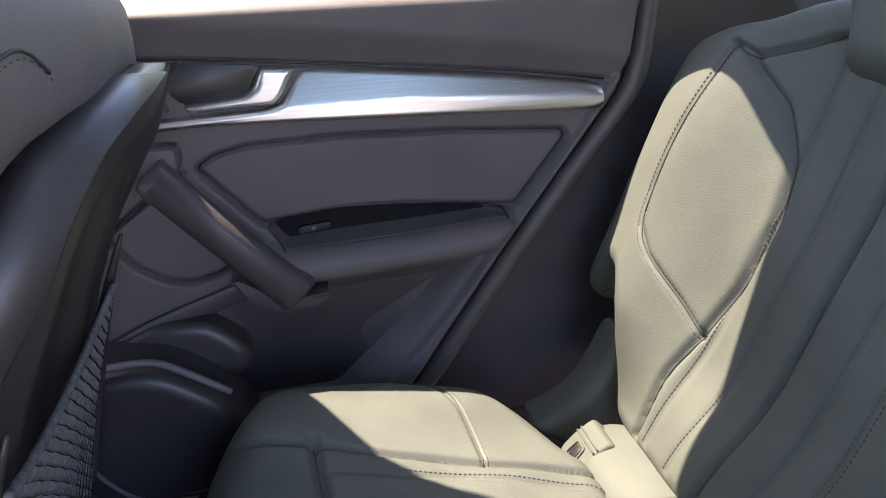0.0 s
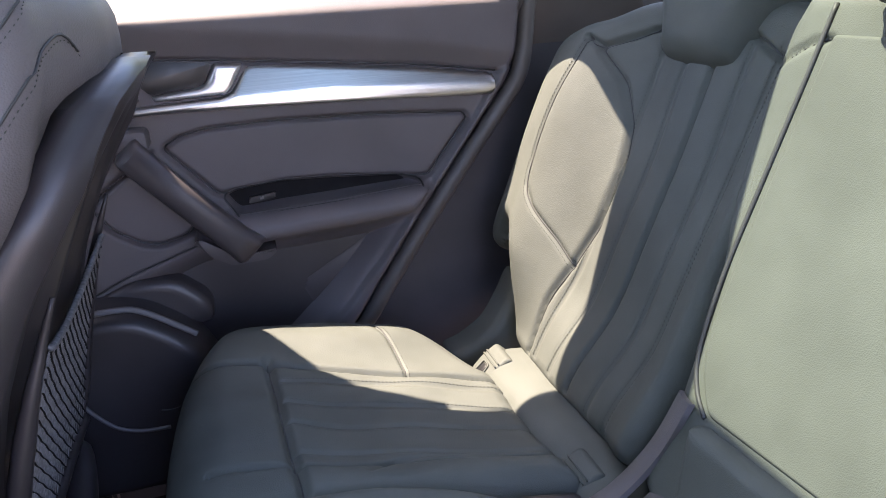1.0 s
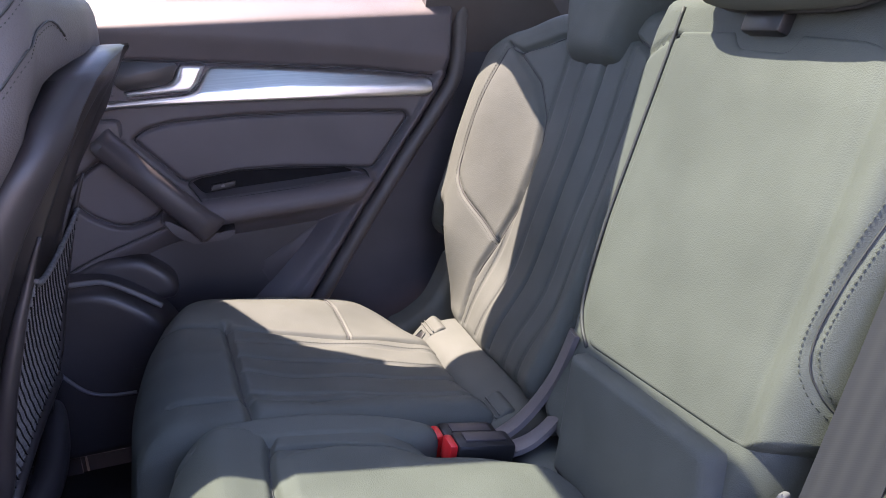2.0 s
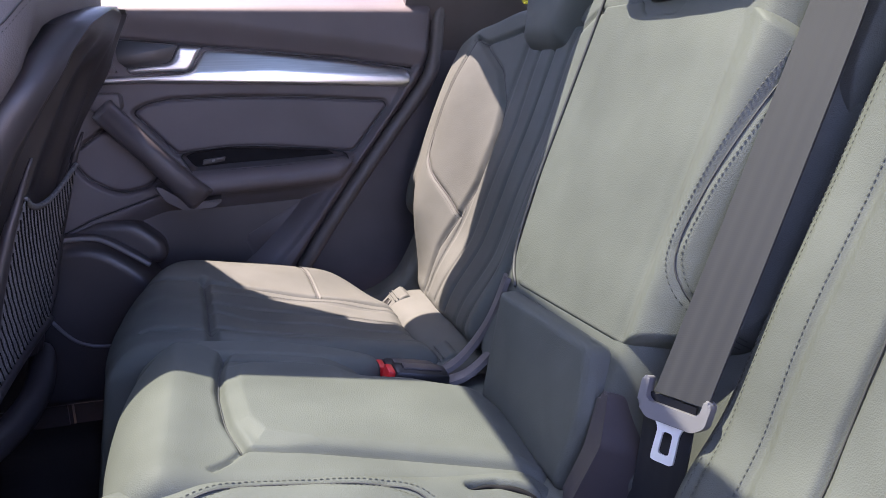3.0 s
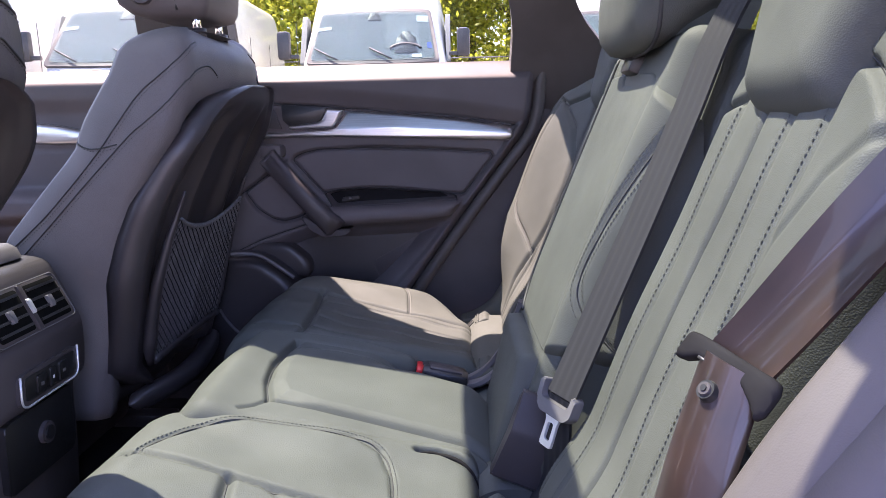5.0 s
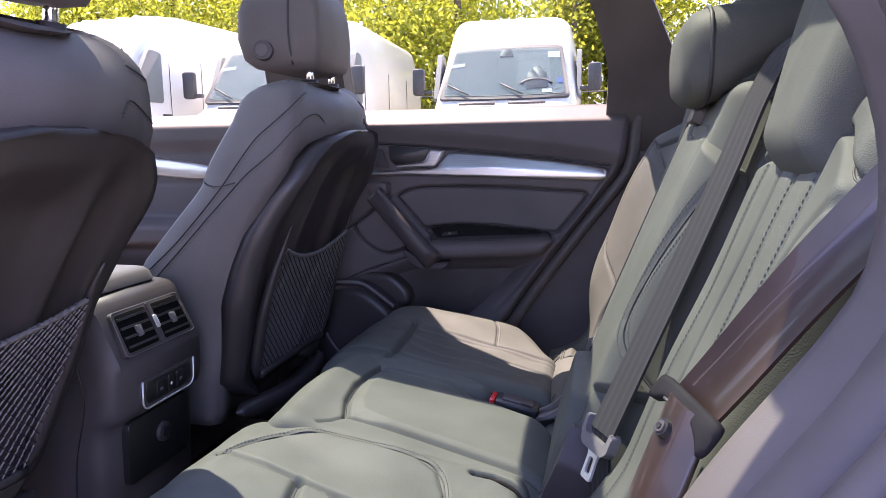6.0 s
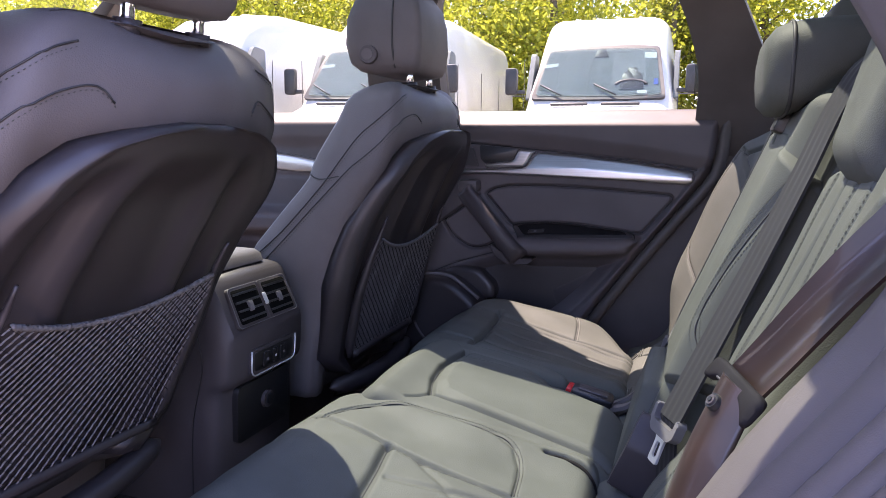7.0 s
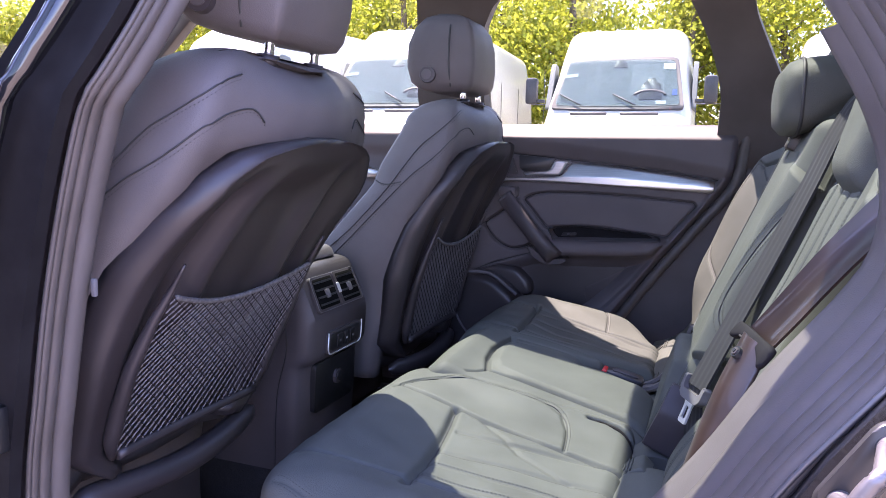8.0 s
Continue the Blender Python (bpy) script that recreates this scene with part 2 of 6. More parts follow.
def pad(name, plane, outline, mat, parent, thick=0.04, radius=0.03, puff=0.0, depth=0.03, grooves=(), bend=None, label="", segs=150, rings=34, skirt=0.0):
    """An upholstered or moulded pad on a plane: rounded edge, swelling, seams pressed into it, closed behind."""
    edge = evenly(np.array(outline, float), segs)
    c = edge.mean(axis=0)
    steps = 1 - np.linspace(0, 1, rings) ** 1.6
    uv = np.concatenate([c + s * (edge - c) for s in steps[:-1]] + [c[None]])
    h = pad_height(uv, edge, thick, radius, puff, grooves, bend)
    base = bend(edge[:, 0], edge[:, 1]) if bend else np.zeros(segs)
    low = plane.at(c + (edge - c) * (1 - skirt), base - depth)
    verts = np.concatenate([low, plane.at(uv, h)])
    faces = []
    for k in range(rings - 1):
        for i in range(segs):
            j = (i + 1) % segs
            faces.append((k * segs + i, k * segs + j, (k + 1) * segs + j, (k + 1) * segs + i))
    top, last = rings * segs, (rings - 1) * segs
    for i in range(segs):
        faces.append((last + i, last + (i + 1) % segs, top))
    faces.append(tuple(range(segs - 1, -1, -1)))
    ob = mesh_object(name, verts, faces, mat)
    bm = bmesh.new()
    bm.from_mesh(ob.data)
    bmesh.ops.recalc_face_normals(bm, faces=bm.faces)
    bm.to_mesh(ob.data)
    bm.free()
    ob.data.set_sharp_from_angle(angle=radians(60))
    ob.data.polygons[-1].use_smooth = False
    return adopt(ob, parent, label), (lambda q: pad_height(np.atleast_2d(np.array(q, float)), edge, thick, radius, puff, grooves, bend))


def tube(name, path, radius, mat, parent, label="", sides=10, flat=1.0, closed=False):
    """A round bar along a path; radius may differ from point to point, flat squeezes it."""
    p = np.array(path, float)
    r = np.broadcast_to(np.array(radius, float), (len(p),))
    tang = np.gradient(p, axis=0) if not closed else np.roll(p, -1, 0) - np.roll(p, 1, 0)
    verts, faces = [], []
    ref = np.array((0.31, 0.22, 0.92))
    for q, t, rr in zip(p, tang, r):
        t = t / (np.linalg.norm(t) + 1e-12)
        a = np.cross(t, ref)
        a /= np.linalg.norm(a) + 1e-12
        b = np.cross(t, a)
        for k in range(sides):
            w = 2 * math.pi * k / sides
            verts.append(q + rr * (math.cos(w) * a + flat * math.sin(w) * b))
    n = len(p)
    for i in range(n if closed else n - 1):
        for k in range(sides):
            l = (k + 1) % sides
            j = (i + 1) % n
            faces.append((i * sides + k, i * sides + l, j * sides + l, j * sides + k))
    if not closed:
        faces.append(tuple(range(sides - 1, -1, -1)))
        faces.append(tuple((n - 1) * sides + k for k in range(sides)))
    return adopt(mesh_object(name, verts, faces, mat), parent, label)


def slab(name, loop, plane, low, high, mat, parent, bevel=0.003, label="", seg=2):
    """A plate cut to a closed outline on a plane, from low to high along its normal, with rounded edges."""
    bm = bmesh.new()
    a = [bm.verts.new(v) for v in plane.at(loop, np.full(len(loop), low))]
    b = [bm.verts.new(v) for v in plane.at(loop, np.full(len(loop), high))]
    bm.faces.new(a)
    top = bm.faces.new(b)
    for i in range(len(a)):
        j = (i + 1) % len(a)
        bm.faces.new((a[i], a[j], b[j], b[i]))
    if bevel:
        bmesh.ops.bevel(bm, geom=list(top.edges), offset=bevel, segments=seg, affect="EDGES", profile=0.5)
    return part(name, bm, mat, parent, label)


def block(name, centre, size, mat, parent, bevel=0.004, turn=(0, 0, 0), label="", seg=2):
    bm = bmesh.new()
    bmesh.ops.create_cube(bm, size=1, matrix=pose(*centre, *turn) @ Matrix.Diagonal((*size, 1)))
    if bevel:
        bmesh.ops.bevel(bm, geom=list(bm.edges), offset=bevel, segments=seg, affect="EDGES", profile=0.5)
    return part(name, bm, mat, parent, label)


def loft(name, rows, mat, parent, label="", closed=True, caps=True):
    """A skin over rows of points; every row has as many points."""
    rows = [np.array(r, float) for r in rows]
    k = len(rows[0])
    verts = np.concatenate(rows)
    faces = []
    for i in range(len(rows) - 1):
        for j in range(k if closed else k - 1):
            l = (j + 1) % k
            faces.append((i * k + j, i * k + l, (i + 1) * k + l, (i + 1) * k + j))
    if caps and closed:
        faces.append(tuple(range(k)))
        faces.append(tuple((len(rows) - 1) * k + j for j in range(k)))
    ob = mesh_object(name, verts, faces, mat)
    bm = bmesh.new()
    bm.from_mesh(ob.data)
    bmesh.ops.recalc_face_normals(bm, faces=bm.faces)
    bm.to_mesh(ob.data)
    bm.free()
    ob.data.set_sharp_from_angle(angle=radians(50))
    return adopt(ob, parent, label)


def stitches(name, plane, height, lines, parent, step=0.0052, long=0.0030, wide=0.0006, lift=0.0005):
    """Rows of single stitches along lines on a pad."""
    verts, faces = [], []
    for line in lines:
        q = np.array(line, float)
        length = np.linalg.norm(np.diff(q, axis=0), axis=1).sum()
        p = spline(q, max(int(length / step), 3))
        tan = np.gradient(p, axis=0)
        tan /= np.linalg.norm(tan, axis=1)[:, None] + 1e-12
        a, b = p - tan * long / 2, p + tan * long / 2
        side = np.stack([-tan[:, 1], tan[:, 0]], 1) * wide
        ha, hb, hm = height(a) + lift, height(b) + lift, height(p) + lift + wide * 0.9
        for corners in zip(plane.at(a + side, ha), plane.at(a - side, ha), plane.at(b - side, hb), plane.at(b + side, hb), plane.at(p, hm)):
            k = len(verts)
            verts.extend(corners)
            faces.extend([(k, k + 1, k + 4), (k + 1, k + 2, k + 4), (k + 2, k + 3, k + 4), (k + 3, k, k + 4)])
    ob = adopt(mesh_object(name, verts, faces, THREAD, False), parent)
    return tagged(ob, "pale stitching thread along the seams", kind="stuff")


def creases(plane, height, lines, parent, r=0.0012, name="seam"):
    """Sewn seam lines, half sunk in a pad."""
    for line in lines:
        q = np.array(line, float)
        p = spline(q, max(int(np.linalg.norm(np.diff(q, axis=0), axis=1).sum() / 0.006), 8))
        tube(name, plane.at(p, height(p) + 0.55 * r), r, SEAM, parent, sides=6)


def offset_line(line, d):
    q = np.array(line, float)
    tan = np.gradient(q, axis=0)
    tan /= np.linalg.norm(tan, axis=1)[:, None] + 1e-12
    return q + d * np.stack([-tan[:, 1], tan[:, 0]], 1)


def thread_line(name, path, parent, step=0.0055, long=0.0034, wide=0.0006):
    """Single stitches along a path in space, one joined mesh."""
    p = np.array(path, float)
    d = np.concatenate([[0], np.cumsum(np.linalg.norm(np.diff(p, axis=0), axis=1))])
    at = np.arange(step, d[-1], step)
    q = np.stack([np.interp(at, d, p[:, j]) for j in range(3)], 1)
    tan = np.gradient(q, axis=0)
    tan /= np.linalg.norm(tan, axis=1)[:, None]
    verts, faces = [], []
    for c, t in zip(q, tan):
        a = np.cross(t, (0.31, 0.22, 0.92))
        a /= np.linalg.norm(a)
        b = np.cross(t, a)
        k = len(verts)
        verts.extend([c - t * long / 2, c + a * wide, c + b * wide, c - a * wide, c - b * wide, c + t * long / 2])
        for i in range(4):
            j = (i + 1) % 4
            faces.extend([(k, k + 1 + i, k + 1 + j), (k + 5, k + 1 + j, k + 1 + i)])
    return tagged(adopt(mesh_object(name, verts, faces, THREAD, False), parent), "pale stitching thread", kind="stuff")

# ---------------------------------------------------------------- the car's shell, which is the room
SIDE = Plane((0, 0.70, 1.13), (1, 0, 0), (0, -0.39, 0.92))          # far side above the sill; its normal looks in
NEAR = Plane((0, -0.70, 1.13), (1, 0, 0), (0, 0.39, 0.92), True)
DOORP = Plane((0, 0.69, 0), (1, 0, 0), (0, 0, 1))                    # far door, normal looks in


def xz(points):
    """Points given as x and height, on the leaning side planes."""
    return np.array([(x, (z - 1.13) / 0.92) for x, z in points])


def joined(name, boxes, mat, label, category, kind="structure", bevel=0.006):
    bm = bmesh.new()
    for c, s in boxes:
        bmesh.ops.create_cube(bm, size=1, matrix=Matrix.Translation(c) @ Matrix.Diagonal((*s, 1)))
    if bevel:
        bmesh.ops.bevel(bm, geom=list(bm.edges), offset=bevel, segments=2, affect="EDGES")
    return tagged(part(name, bm, mat, None), label, category, kind=kind)


joined("floor", [((-0.35, 0, 0.36), (2.5, 1.40, 0.04))], CARPET, "black carpeted car floor", "floor")
tunnel = spline([(-0.16, 0.38), (-0.13, 0.44), (-0.06, 0.475), (0.06, 0.475), (0.13, 0.44), (0.16, 0.38)], 24)
tagged(loft("floor_tunnel", [[(x, y, z) for y, z in tunnel] for x in (-1.4, -0.9, -0.4, 0.0, 0.12)], CARPET, None), "carpeted tunnel hump along the car floor", "floor", kind="structure")
joined("cargo_floor", [((1.08, 0, 0.60), (0.98, 1.38, 0.03))], CARPET, "black carpeted boot floor", "floor")

# roof lining with the opening of the glass roof
joined("ceiling", [((-0.98, 0, 1.545), (0.16, 1.12, 0.04)), ((1.03, 0, 1.545), (1.02, 1.12, 0.04)), ((0.1425, -0.08, 1.545), (0.115, 0.78, 0.04)),
                   ((-0.4075, 0.3975, 1.545), (0.985, 0.265, 0.04)), ((0.3025, 0.420, 1.545), (0.435, 0.22, 0.04)), ((-0.19, -0.515, 1.545), (1.42, 0.09, 0.04))], FABRIC, "dark grey fabric roof lining round a two-part glass roof", "ceiling", bevel=0)
joined("roof_window", [((-0.19, -0.08, 1.572), (1.46, 0.80, 0.006))], ROOF_GLASS, "tinted glass roof panel", "window", bevel=0)
joined("roof_rail", [((0.15, 0.544, 1.535), (2.4, 0.066, 0.07))], FABRIC, "dark roof rail lining above the doors", "trim")
joined("roof_rail_near", [((0.15, -0.575, 1.535), (2.4, 0.07, 0.08))], FABRIC, "dark roof rail lining above the open door", "trim")

# front end: dashboard wall and windscreen
joined("wall_front", [((-1.72, 0, 0.70), (0.06, 1.44, 0.66))], HARD, "plain dark wall below the windscreen", "wall")
ws = Plane((-1.72, 0, 1.03), (0, 1, 0), (0.83, 0, 0.56))
tagged(slab("window_1", np.array([(-0.72, 0), (0.72, 0), (0.56, 0.9), (-0.56, 0.9)]), ws, -0.003, 0.003, GLASS, None, 0), "clear windscreen glass", "window", kind="structure")
# tail end: rear wall below the tailgate glass
joined("wall_rear", [((1.60, 0, 0.82), (0.06, 1.44, 0.62))], HARD, "plain dark tailgate lining", "wall")
tw = Plane((1.60, 0, 1.13), (0, 1, 0), (-0.16, 0, 0.99))
tagged(slab("window_2", np.array([(-0.66, 0), (0.66, 0), (0.55, 0.42), (-0.55, 0.42)]), tw, -0.003, 0.003, GLASS, None, 0), "tailgate window glass", "window", kind="structure")

# rear quarters below the sill, behind the doors
joined("wall_quarter", [((0.92, 0.735, 0.74), (1.30, 0.03, 0.80))], HARD, "dark plastic boot side lining", "wall")
joined("wall_quarter_near", [((1.12, -0.735, 0.74), (0.94, 0.07, 0.80))], HARD, "dark plastic boot side lining", "wall")

# far C pillar with its small quarter window behind
cp = rounded(xz([(0.40, 1.50), (0.475, 1.36), (0.512, 1.24), (0.505, 1.10), (0.56, 1.00), (0.80, 1.00), (0.80, 1.08), (0.655, 1.24), (0.572, 1.415), (0.565, 1.50)]), [0.01, 0.05, 0.05, 0.03, 0.02, 0.02, 0.02, 0.03, 0.03, 0.01])
tagged(slab("pillar_c", cp, SIDE, -0.05, 0.012, TRIM, None, 0.008), "dark trimmed rear roof pillar with a rounded edge", "pillar", kind="structure")
joined("wall_quarter_upper", [((1.34, 0.66, 1.30), (0.42, 0.05, 0.42))], TRIM, "dark trimmed rear corner pillar", "pillar")
joined("wall_quarter_upper_near", [((1.34, -0.66, 1.30), (0.42, 0.05, 0.42))], TRIM, "dark trimmed rear corner pillar", "pillar")
tagged(slab("window_3", xz([(0.50, 1.10), (1.2, 1.10), (1.2, 1.50), (0.50, 1.50)]), SIDE, -0.060, -0.056, GLASS, None, 0), "small fixed quarter window glass", "window", kind="structure")
# far B pillar
bp = rounded(xz([(-0.25, 1.50), (0.01, 1.50), (-0.05, 1.45), (-0.085, 1.39), (-0.095, 1.25), (-0.10, 1.05), (-0.30, 1.05), (-0.29, 1.25)]), 0.015)
tagged(slab("pillar_b", bp, SIDE, -0.05, 0.012, TRIM, None, 0.008), "dark trimmed middle roof pillar", "pillar", kind="structure")
joined("pillar_b_foot", [((-0.22, 0.72, 0.72), (0.13, 0.06, 0.72))], HARD, "dark plastic foot of the middle pillar", "pillar")
ap = xz([(-0.98, 1.50), (-0.93, 1.50), (-1.55, 1.10), (-1.72, 1.10)])
tagged(slab("pillar_a", ap, SIDE, -0.05, 0.02, TRIM, None, 0.008), "dark trimmed windscreen pillar", "pillar", kind="structure")
tagged(slab("pillar_a_near", ap, NEAR, -0.05, 0.02, TRIM, None, 0.008), "dark trimmed windscreen pillar", "pillar", kind="structure")

# near side: closed front door as a plain wall with its window
joined("wall_door_near", [((-1.02, -0.735, 0.74), (1.30, 0.07, 0.74))], HARD, "plain dark front door lining", "wall")
tagged(slab("window_4", xz([(-1.60, 1.12), (-0.28, 1.12), (-0.22, 1.50), (-0.95, 1.50)]), NEAR, -0.045, -0.041, GLASS, None, 0), "front side window glass", "window", kind="structure")

# near B pillar: inner trim, rubber seal, outer skin dulled for its shaded gap
def strip(name, points, width, y_in, y_out, mat, label, category="pillar"):
    """An upright band along a line given as x and height, following the car's side."""
    p = spline(points, 30)
    rows = []
    for x, z in p:
        lean = 0.39 / 0.92 * max(z - 1.13, 0)
        a, b = y_in + lean, y_out + lean
        m, r = (a + b) / 2, 0.25 * width
        rows.append([(x, a, z), (x - r, a, z), (x - width + r, a, z), (x - width, a - 0.3 * (a - b), z), (x - width, b, z), (x, b, z), (x, a - 0.3 * (a - b), z)])
    return tagged(loft(name, rows, mat, None), label, category, kind="structure")


B_IN = [(0.09, 1.50), (0.008, 1.219), (-0.047, 1.092), (-0.090, 0.952), (-0.120, 0.813), (-0.140, 0.693), (-0.16, 0.40)]
SIDEPATH = spline(B_IN, 60)
for name, dx, y, r, mat, words in (("pillar_b_near", -0.026, -0.688, 0.0135, TRIM, "grey trimmed middle pillar beside the open door"), ("seal_b", -0.024, -0.7095, 0.0085, RUBBER, "grey rubber door seal on the middle pillar"), ("seal_b_outer", -0.021, -0.7235, 0.0060, RUBBER, "grey rubber door seal on the middle pillar"), ("seal_b_lip", -0.018, -0.7315, 0.0028, RUBBER, "thin lip of the pillar seal")):
    tagged(tube(name, [(x + dx, y + 0.42 * max(z - 1.13, 0), z) for x, z in SIDEPATH], r, mat, None, sides=18), words, "pillar" if mat is TRIM else "seal", kind="structure")
tagged(tube("trim_joint", [(-0.086 + 0.0139 * math.cos(a), -0.688 + 0.0139 * math.sin(a), 1.063 - 0.004 * math.sin(a)) for a in np.linspace(-2.4, 0.9, 16)], 0.0012, BLACK, None, sides=6), "thin joint in the pillar trim", "trim", kind="structure")
strip("pillar_b_core", [(x - 0.040, z) for x, z in B_IN], 0.05, -0.680, -0.744, HARD, "dark body of the middle pillar")
# Skin in dull black: the shade of the hinge gap put into its material.
strip("pillar_b_skin", [(x - 0.022, z) for x, z in B_IN], 0.115, -0.737, -0.752, DULL_BLACK, "outer skin of the middle pillar, dull black for the shaded hinge gap")
# Thin tube that stands for the fold in the pillar skin.
tagged(tube("skin_fold", [(x - 0.050, -0.741 + 0.42 * max(z - 1.13, 0), z) for x, z in spline(B_IN, 50)], 0.004, RUBBER, None), "fold line along the pillar skin", "seal", kind="structure")
rows = []
for x, z in spline([(x - 0.150, z) for x, z in B_IN], 40):
    lean = 0.42 * max(z - 1.13, 0)
    rows.append([(x - 0.022 + (0.022 if k < 9 else 0.0) * math.cos(a) - (0.28 if k >= 9 else 0), -0.800 + lean + 0.030 * math.sin(a), z) for k, a in enumerate([*np.linspace(-math.pi / 2, math.pi / 2, 9), math.pi / 2, -math.pi / 2])])
tagged(loft("door_edge_near", rows, PAINT, None), "glossy black rounded rear edge of the front door", "door", kind="structure")
# Added bar: its taper gives the pillar gloss a narrowing band of mirrored sky.
cover = [(x - 0.062, -0.778 + 0.42 * max(z - 1.13, 0), z) for x, z in spline(B_IN, 60) if z > 0.985]
tagged(tube("pillar_cover", cover, np.linspace(0.024, 0.003, len(cover)), PAINT, None, sides=24), "glossy black pillar trim, rounded and tapered to mirror a band of sky", "trim", kind="structure")
plate = thing("striker_plate", (-0.168, -0.745, 0.765), "small black latch plate with a star-headed bolt on the pillar", "latch")
block("plate", (-0.168, -0.756, 0.787), (0.030, 0.014, 0.050), BLACK, plate, 0.003)
bm = bmesh.new()
bmesh.ops.create_cone(bm, cap_ends=True, segments=20, radius1=0.009, radius2=0.008, depth=0.008, matrix=pose(-0.166, -0.7655, 0.787, 90, 0, 0))
bolt = part("bolt", bm, STEEL, plate, "steel bolt")
bm = bmesh.new()
bmesh.ops.create_cone(bm, cap_ends=True, segments=6, radius1=0.0045, radius2=0.0045, depth=0.004, matrix=pose(-0.166, -0.770, 0.787, 90, 0, 0))
part("bolt_socket", bm, BLACK, bolt)
clip = thing("belt_clip", (-0.100, -0.688, 0.93), "small pale clip on the middle pillar trim", "clip")
block("clip_body", (-0.097, -0.686, 0.930), (0.006, 0.006, 0.020), GREY, clip, 0.002)

# near C pillar: rounded grey opening edge with rubber seal and black paint outside
C_IN = [(0.36, 1.50), (0.48, 1.34), (0.568, 1.189), (0.606, 1.110), (0.619, 1.060), (0.617, 1.010), (0.600, 0.975), (0.577, 0.942), (0.542, 0.892), (0.498, 0.818), (0.43, 0.72), (0.36, 0.60), (0.30, 0.44), (0.24, 0.385)]
cpath = spline(C_IN, 90)
for dx, y, r, name, mat, words in ((0.062, -0.628, 0.034, "pillar_c_near", TRIM, "grey trimmed rear edge of the open doorway"), (0.050, -0.672, 0.018, "trim_c", TRIM, "grey trim rib round the open doorway"), (0.047, -0.699, 0.0125, "seal_c", RUBBER, "grey rubber seal round the open doorway"), (0.046, -0.719, 0.0095, "seal_c_middle", RUBBER, "grey rubber seal round the open doorway"), (0.047, -0.737, 0.0105, "seal_c_outer", RUBBER, "grey rubber seal round the open doorway"), (0.043, -0.7500, 0.0022, "jamb_edge", DULL_STEEL, "thin bright metal edge of the door jamb")):
    tan = np.gradient(cpath, axis=0)
    tan /= np.linalg.norm(tan, axis=1)[:, None]
    q = cpath + dx * np.stack([-tan[:, 1], tan[:, 0]], 1)
    tagged(tube(name, [(x, y + 0.42 * max(z - 1.13, 0), z) for x, z in q], r, mat, None, sides=14), words, "pillar", kind="structure")
tagged(slab("body_side_near", np.array([(x, z) for x, z in [(c[0] + 0.055, c[1]) for c in C_IN[2:-1]] + [(0.36, 0.36), (1.0, 0.36), (1.0, 1.18)]]), Plane((0, -0.752, 0), (1, 0, 0), (0, 0, 1), False), 0.0, 0.038, PAINT, None, 0.006), "glossy black door jamb behind the open doorway", "car body", kind="structure")
tagged(slab("pillar_c_upper_near", xz([(0.42, 1.50), (0.53, 1.34), (0.615, 1.19), (0.65, 1.10), (0.95, 1.10), (0.80, 1.50)]), NEAR, -0.04, 0.0, TRIM, None, 0.006), "dark trimmed rear pillar above the open doorway", "pillar", kind="structure")
striker = thing("door_striker", (0.612, -0.79, 0.88), "steel door striker loop bolted to the black jamb", "latch")
SJ = Plane((0.612, -0.7895, 0.898), (0.52, 0, 0.85), (-0.85, 0, 0.52))
slab("base_plate", rounded([(-0.036, -0.013), (0.036, -0.013), (0.036, 0.013), (-0.036, 0.013)], 0.012), SJ, 0.0, 0.006, BLACK, striker, 0.002)
for u in (-0.022, 0.022):
    bm = bmesh.new()
    bmesh.ops.create_cone(bm, cap_ends=True, segments=20, radius1=0.008, radius2=0.007, depth=0.008, matrix=Matrix.Translation(Vector(SJ.at((u, 0), 0.010)[0])) @ pose(0, 0, 0, 90, 0, 0))
    part("bolt", bm, DULL_STEEL, striker, "steel bolt head")
tagged(slab("quarter_trim", np.array([(c[0] + 0.050, c[1]) for c in C_IN[2:-2]] + [(0.45, 0.60), (1.0, 0.60), (1.0, 1.13)]), Plane((0, -0.612, 0), (1, 0, 0), (0, 0, 1), True), -0.03, 0.0, TRIM, None, 0.006), "grey trim panel beside the seat, behind the belt", "trim", kind="structure")
tube("loop", SJ.at(spline([(-0.020, 0.0), (-0.020, 0.004), (0.0, 0.006), (0.020, 0.004), (0.020, 0.0)], 14), np.concatenate([np.linspace(0, 0.034, 4), np.full(6, 0.036), np.linspace(0.034, 0, 4)])), 0.005, DULL_STEEL, striker, "bright steel striker loop")
face_rows = [[(x + px, y + 0.42 * max(z - 1.13, 0), z) for px, y in ((0.048, -0.638), (0.032, -0.616), (0.029, -0.604), (0.025, -0.596), (0.023, -0.586), (0.028, -0.578), (0.042, -0.570), (0.10, -0.558), (0.260, -0.530), (0.260, -0.60), (0.10, -0.64))] for x, z in spline(C_IN[2:-2], 40)]
tagged(loft("quarter_face", face_rows, TRIM, None), "grey trim face between the seat and the door opening", "trim", kind="structure")
joined("sill_near", [((0.05, -0.735, 0.385), (0.9, 0.11, 0.05))], PAINT, "glossy black door sill", "sill")
joined("sill_far", [((-0.1, 0.745, 0.45), (2.9, 0.06, 0.18))], HARD, "dark sill below the doors", "sill")


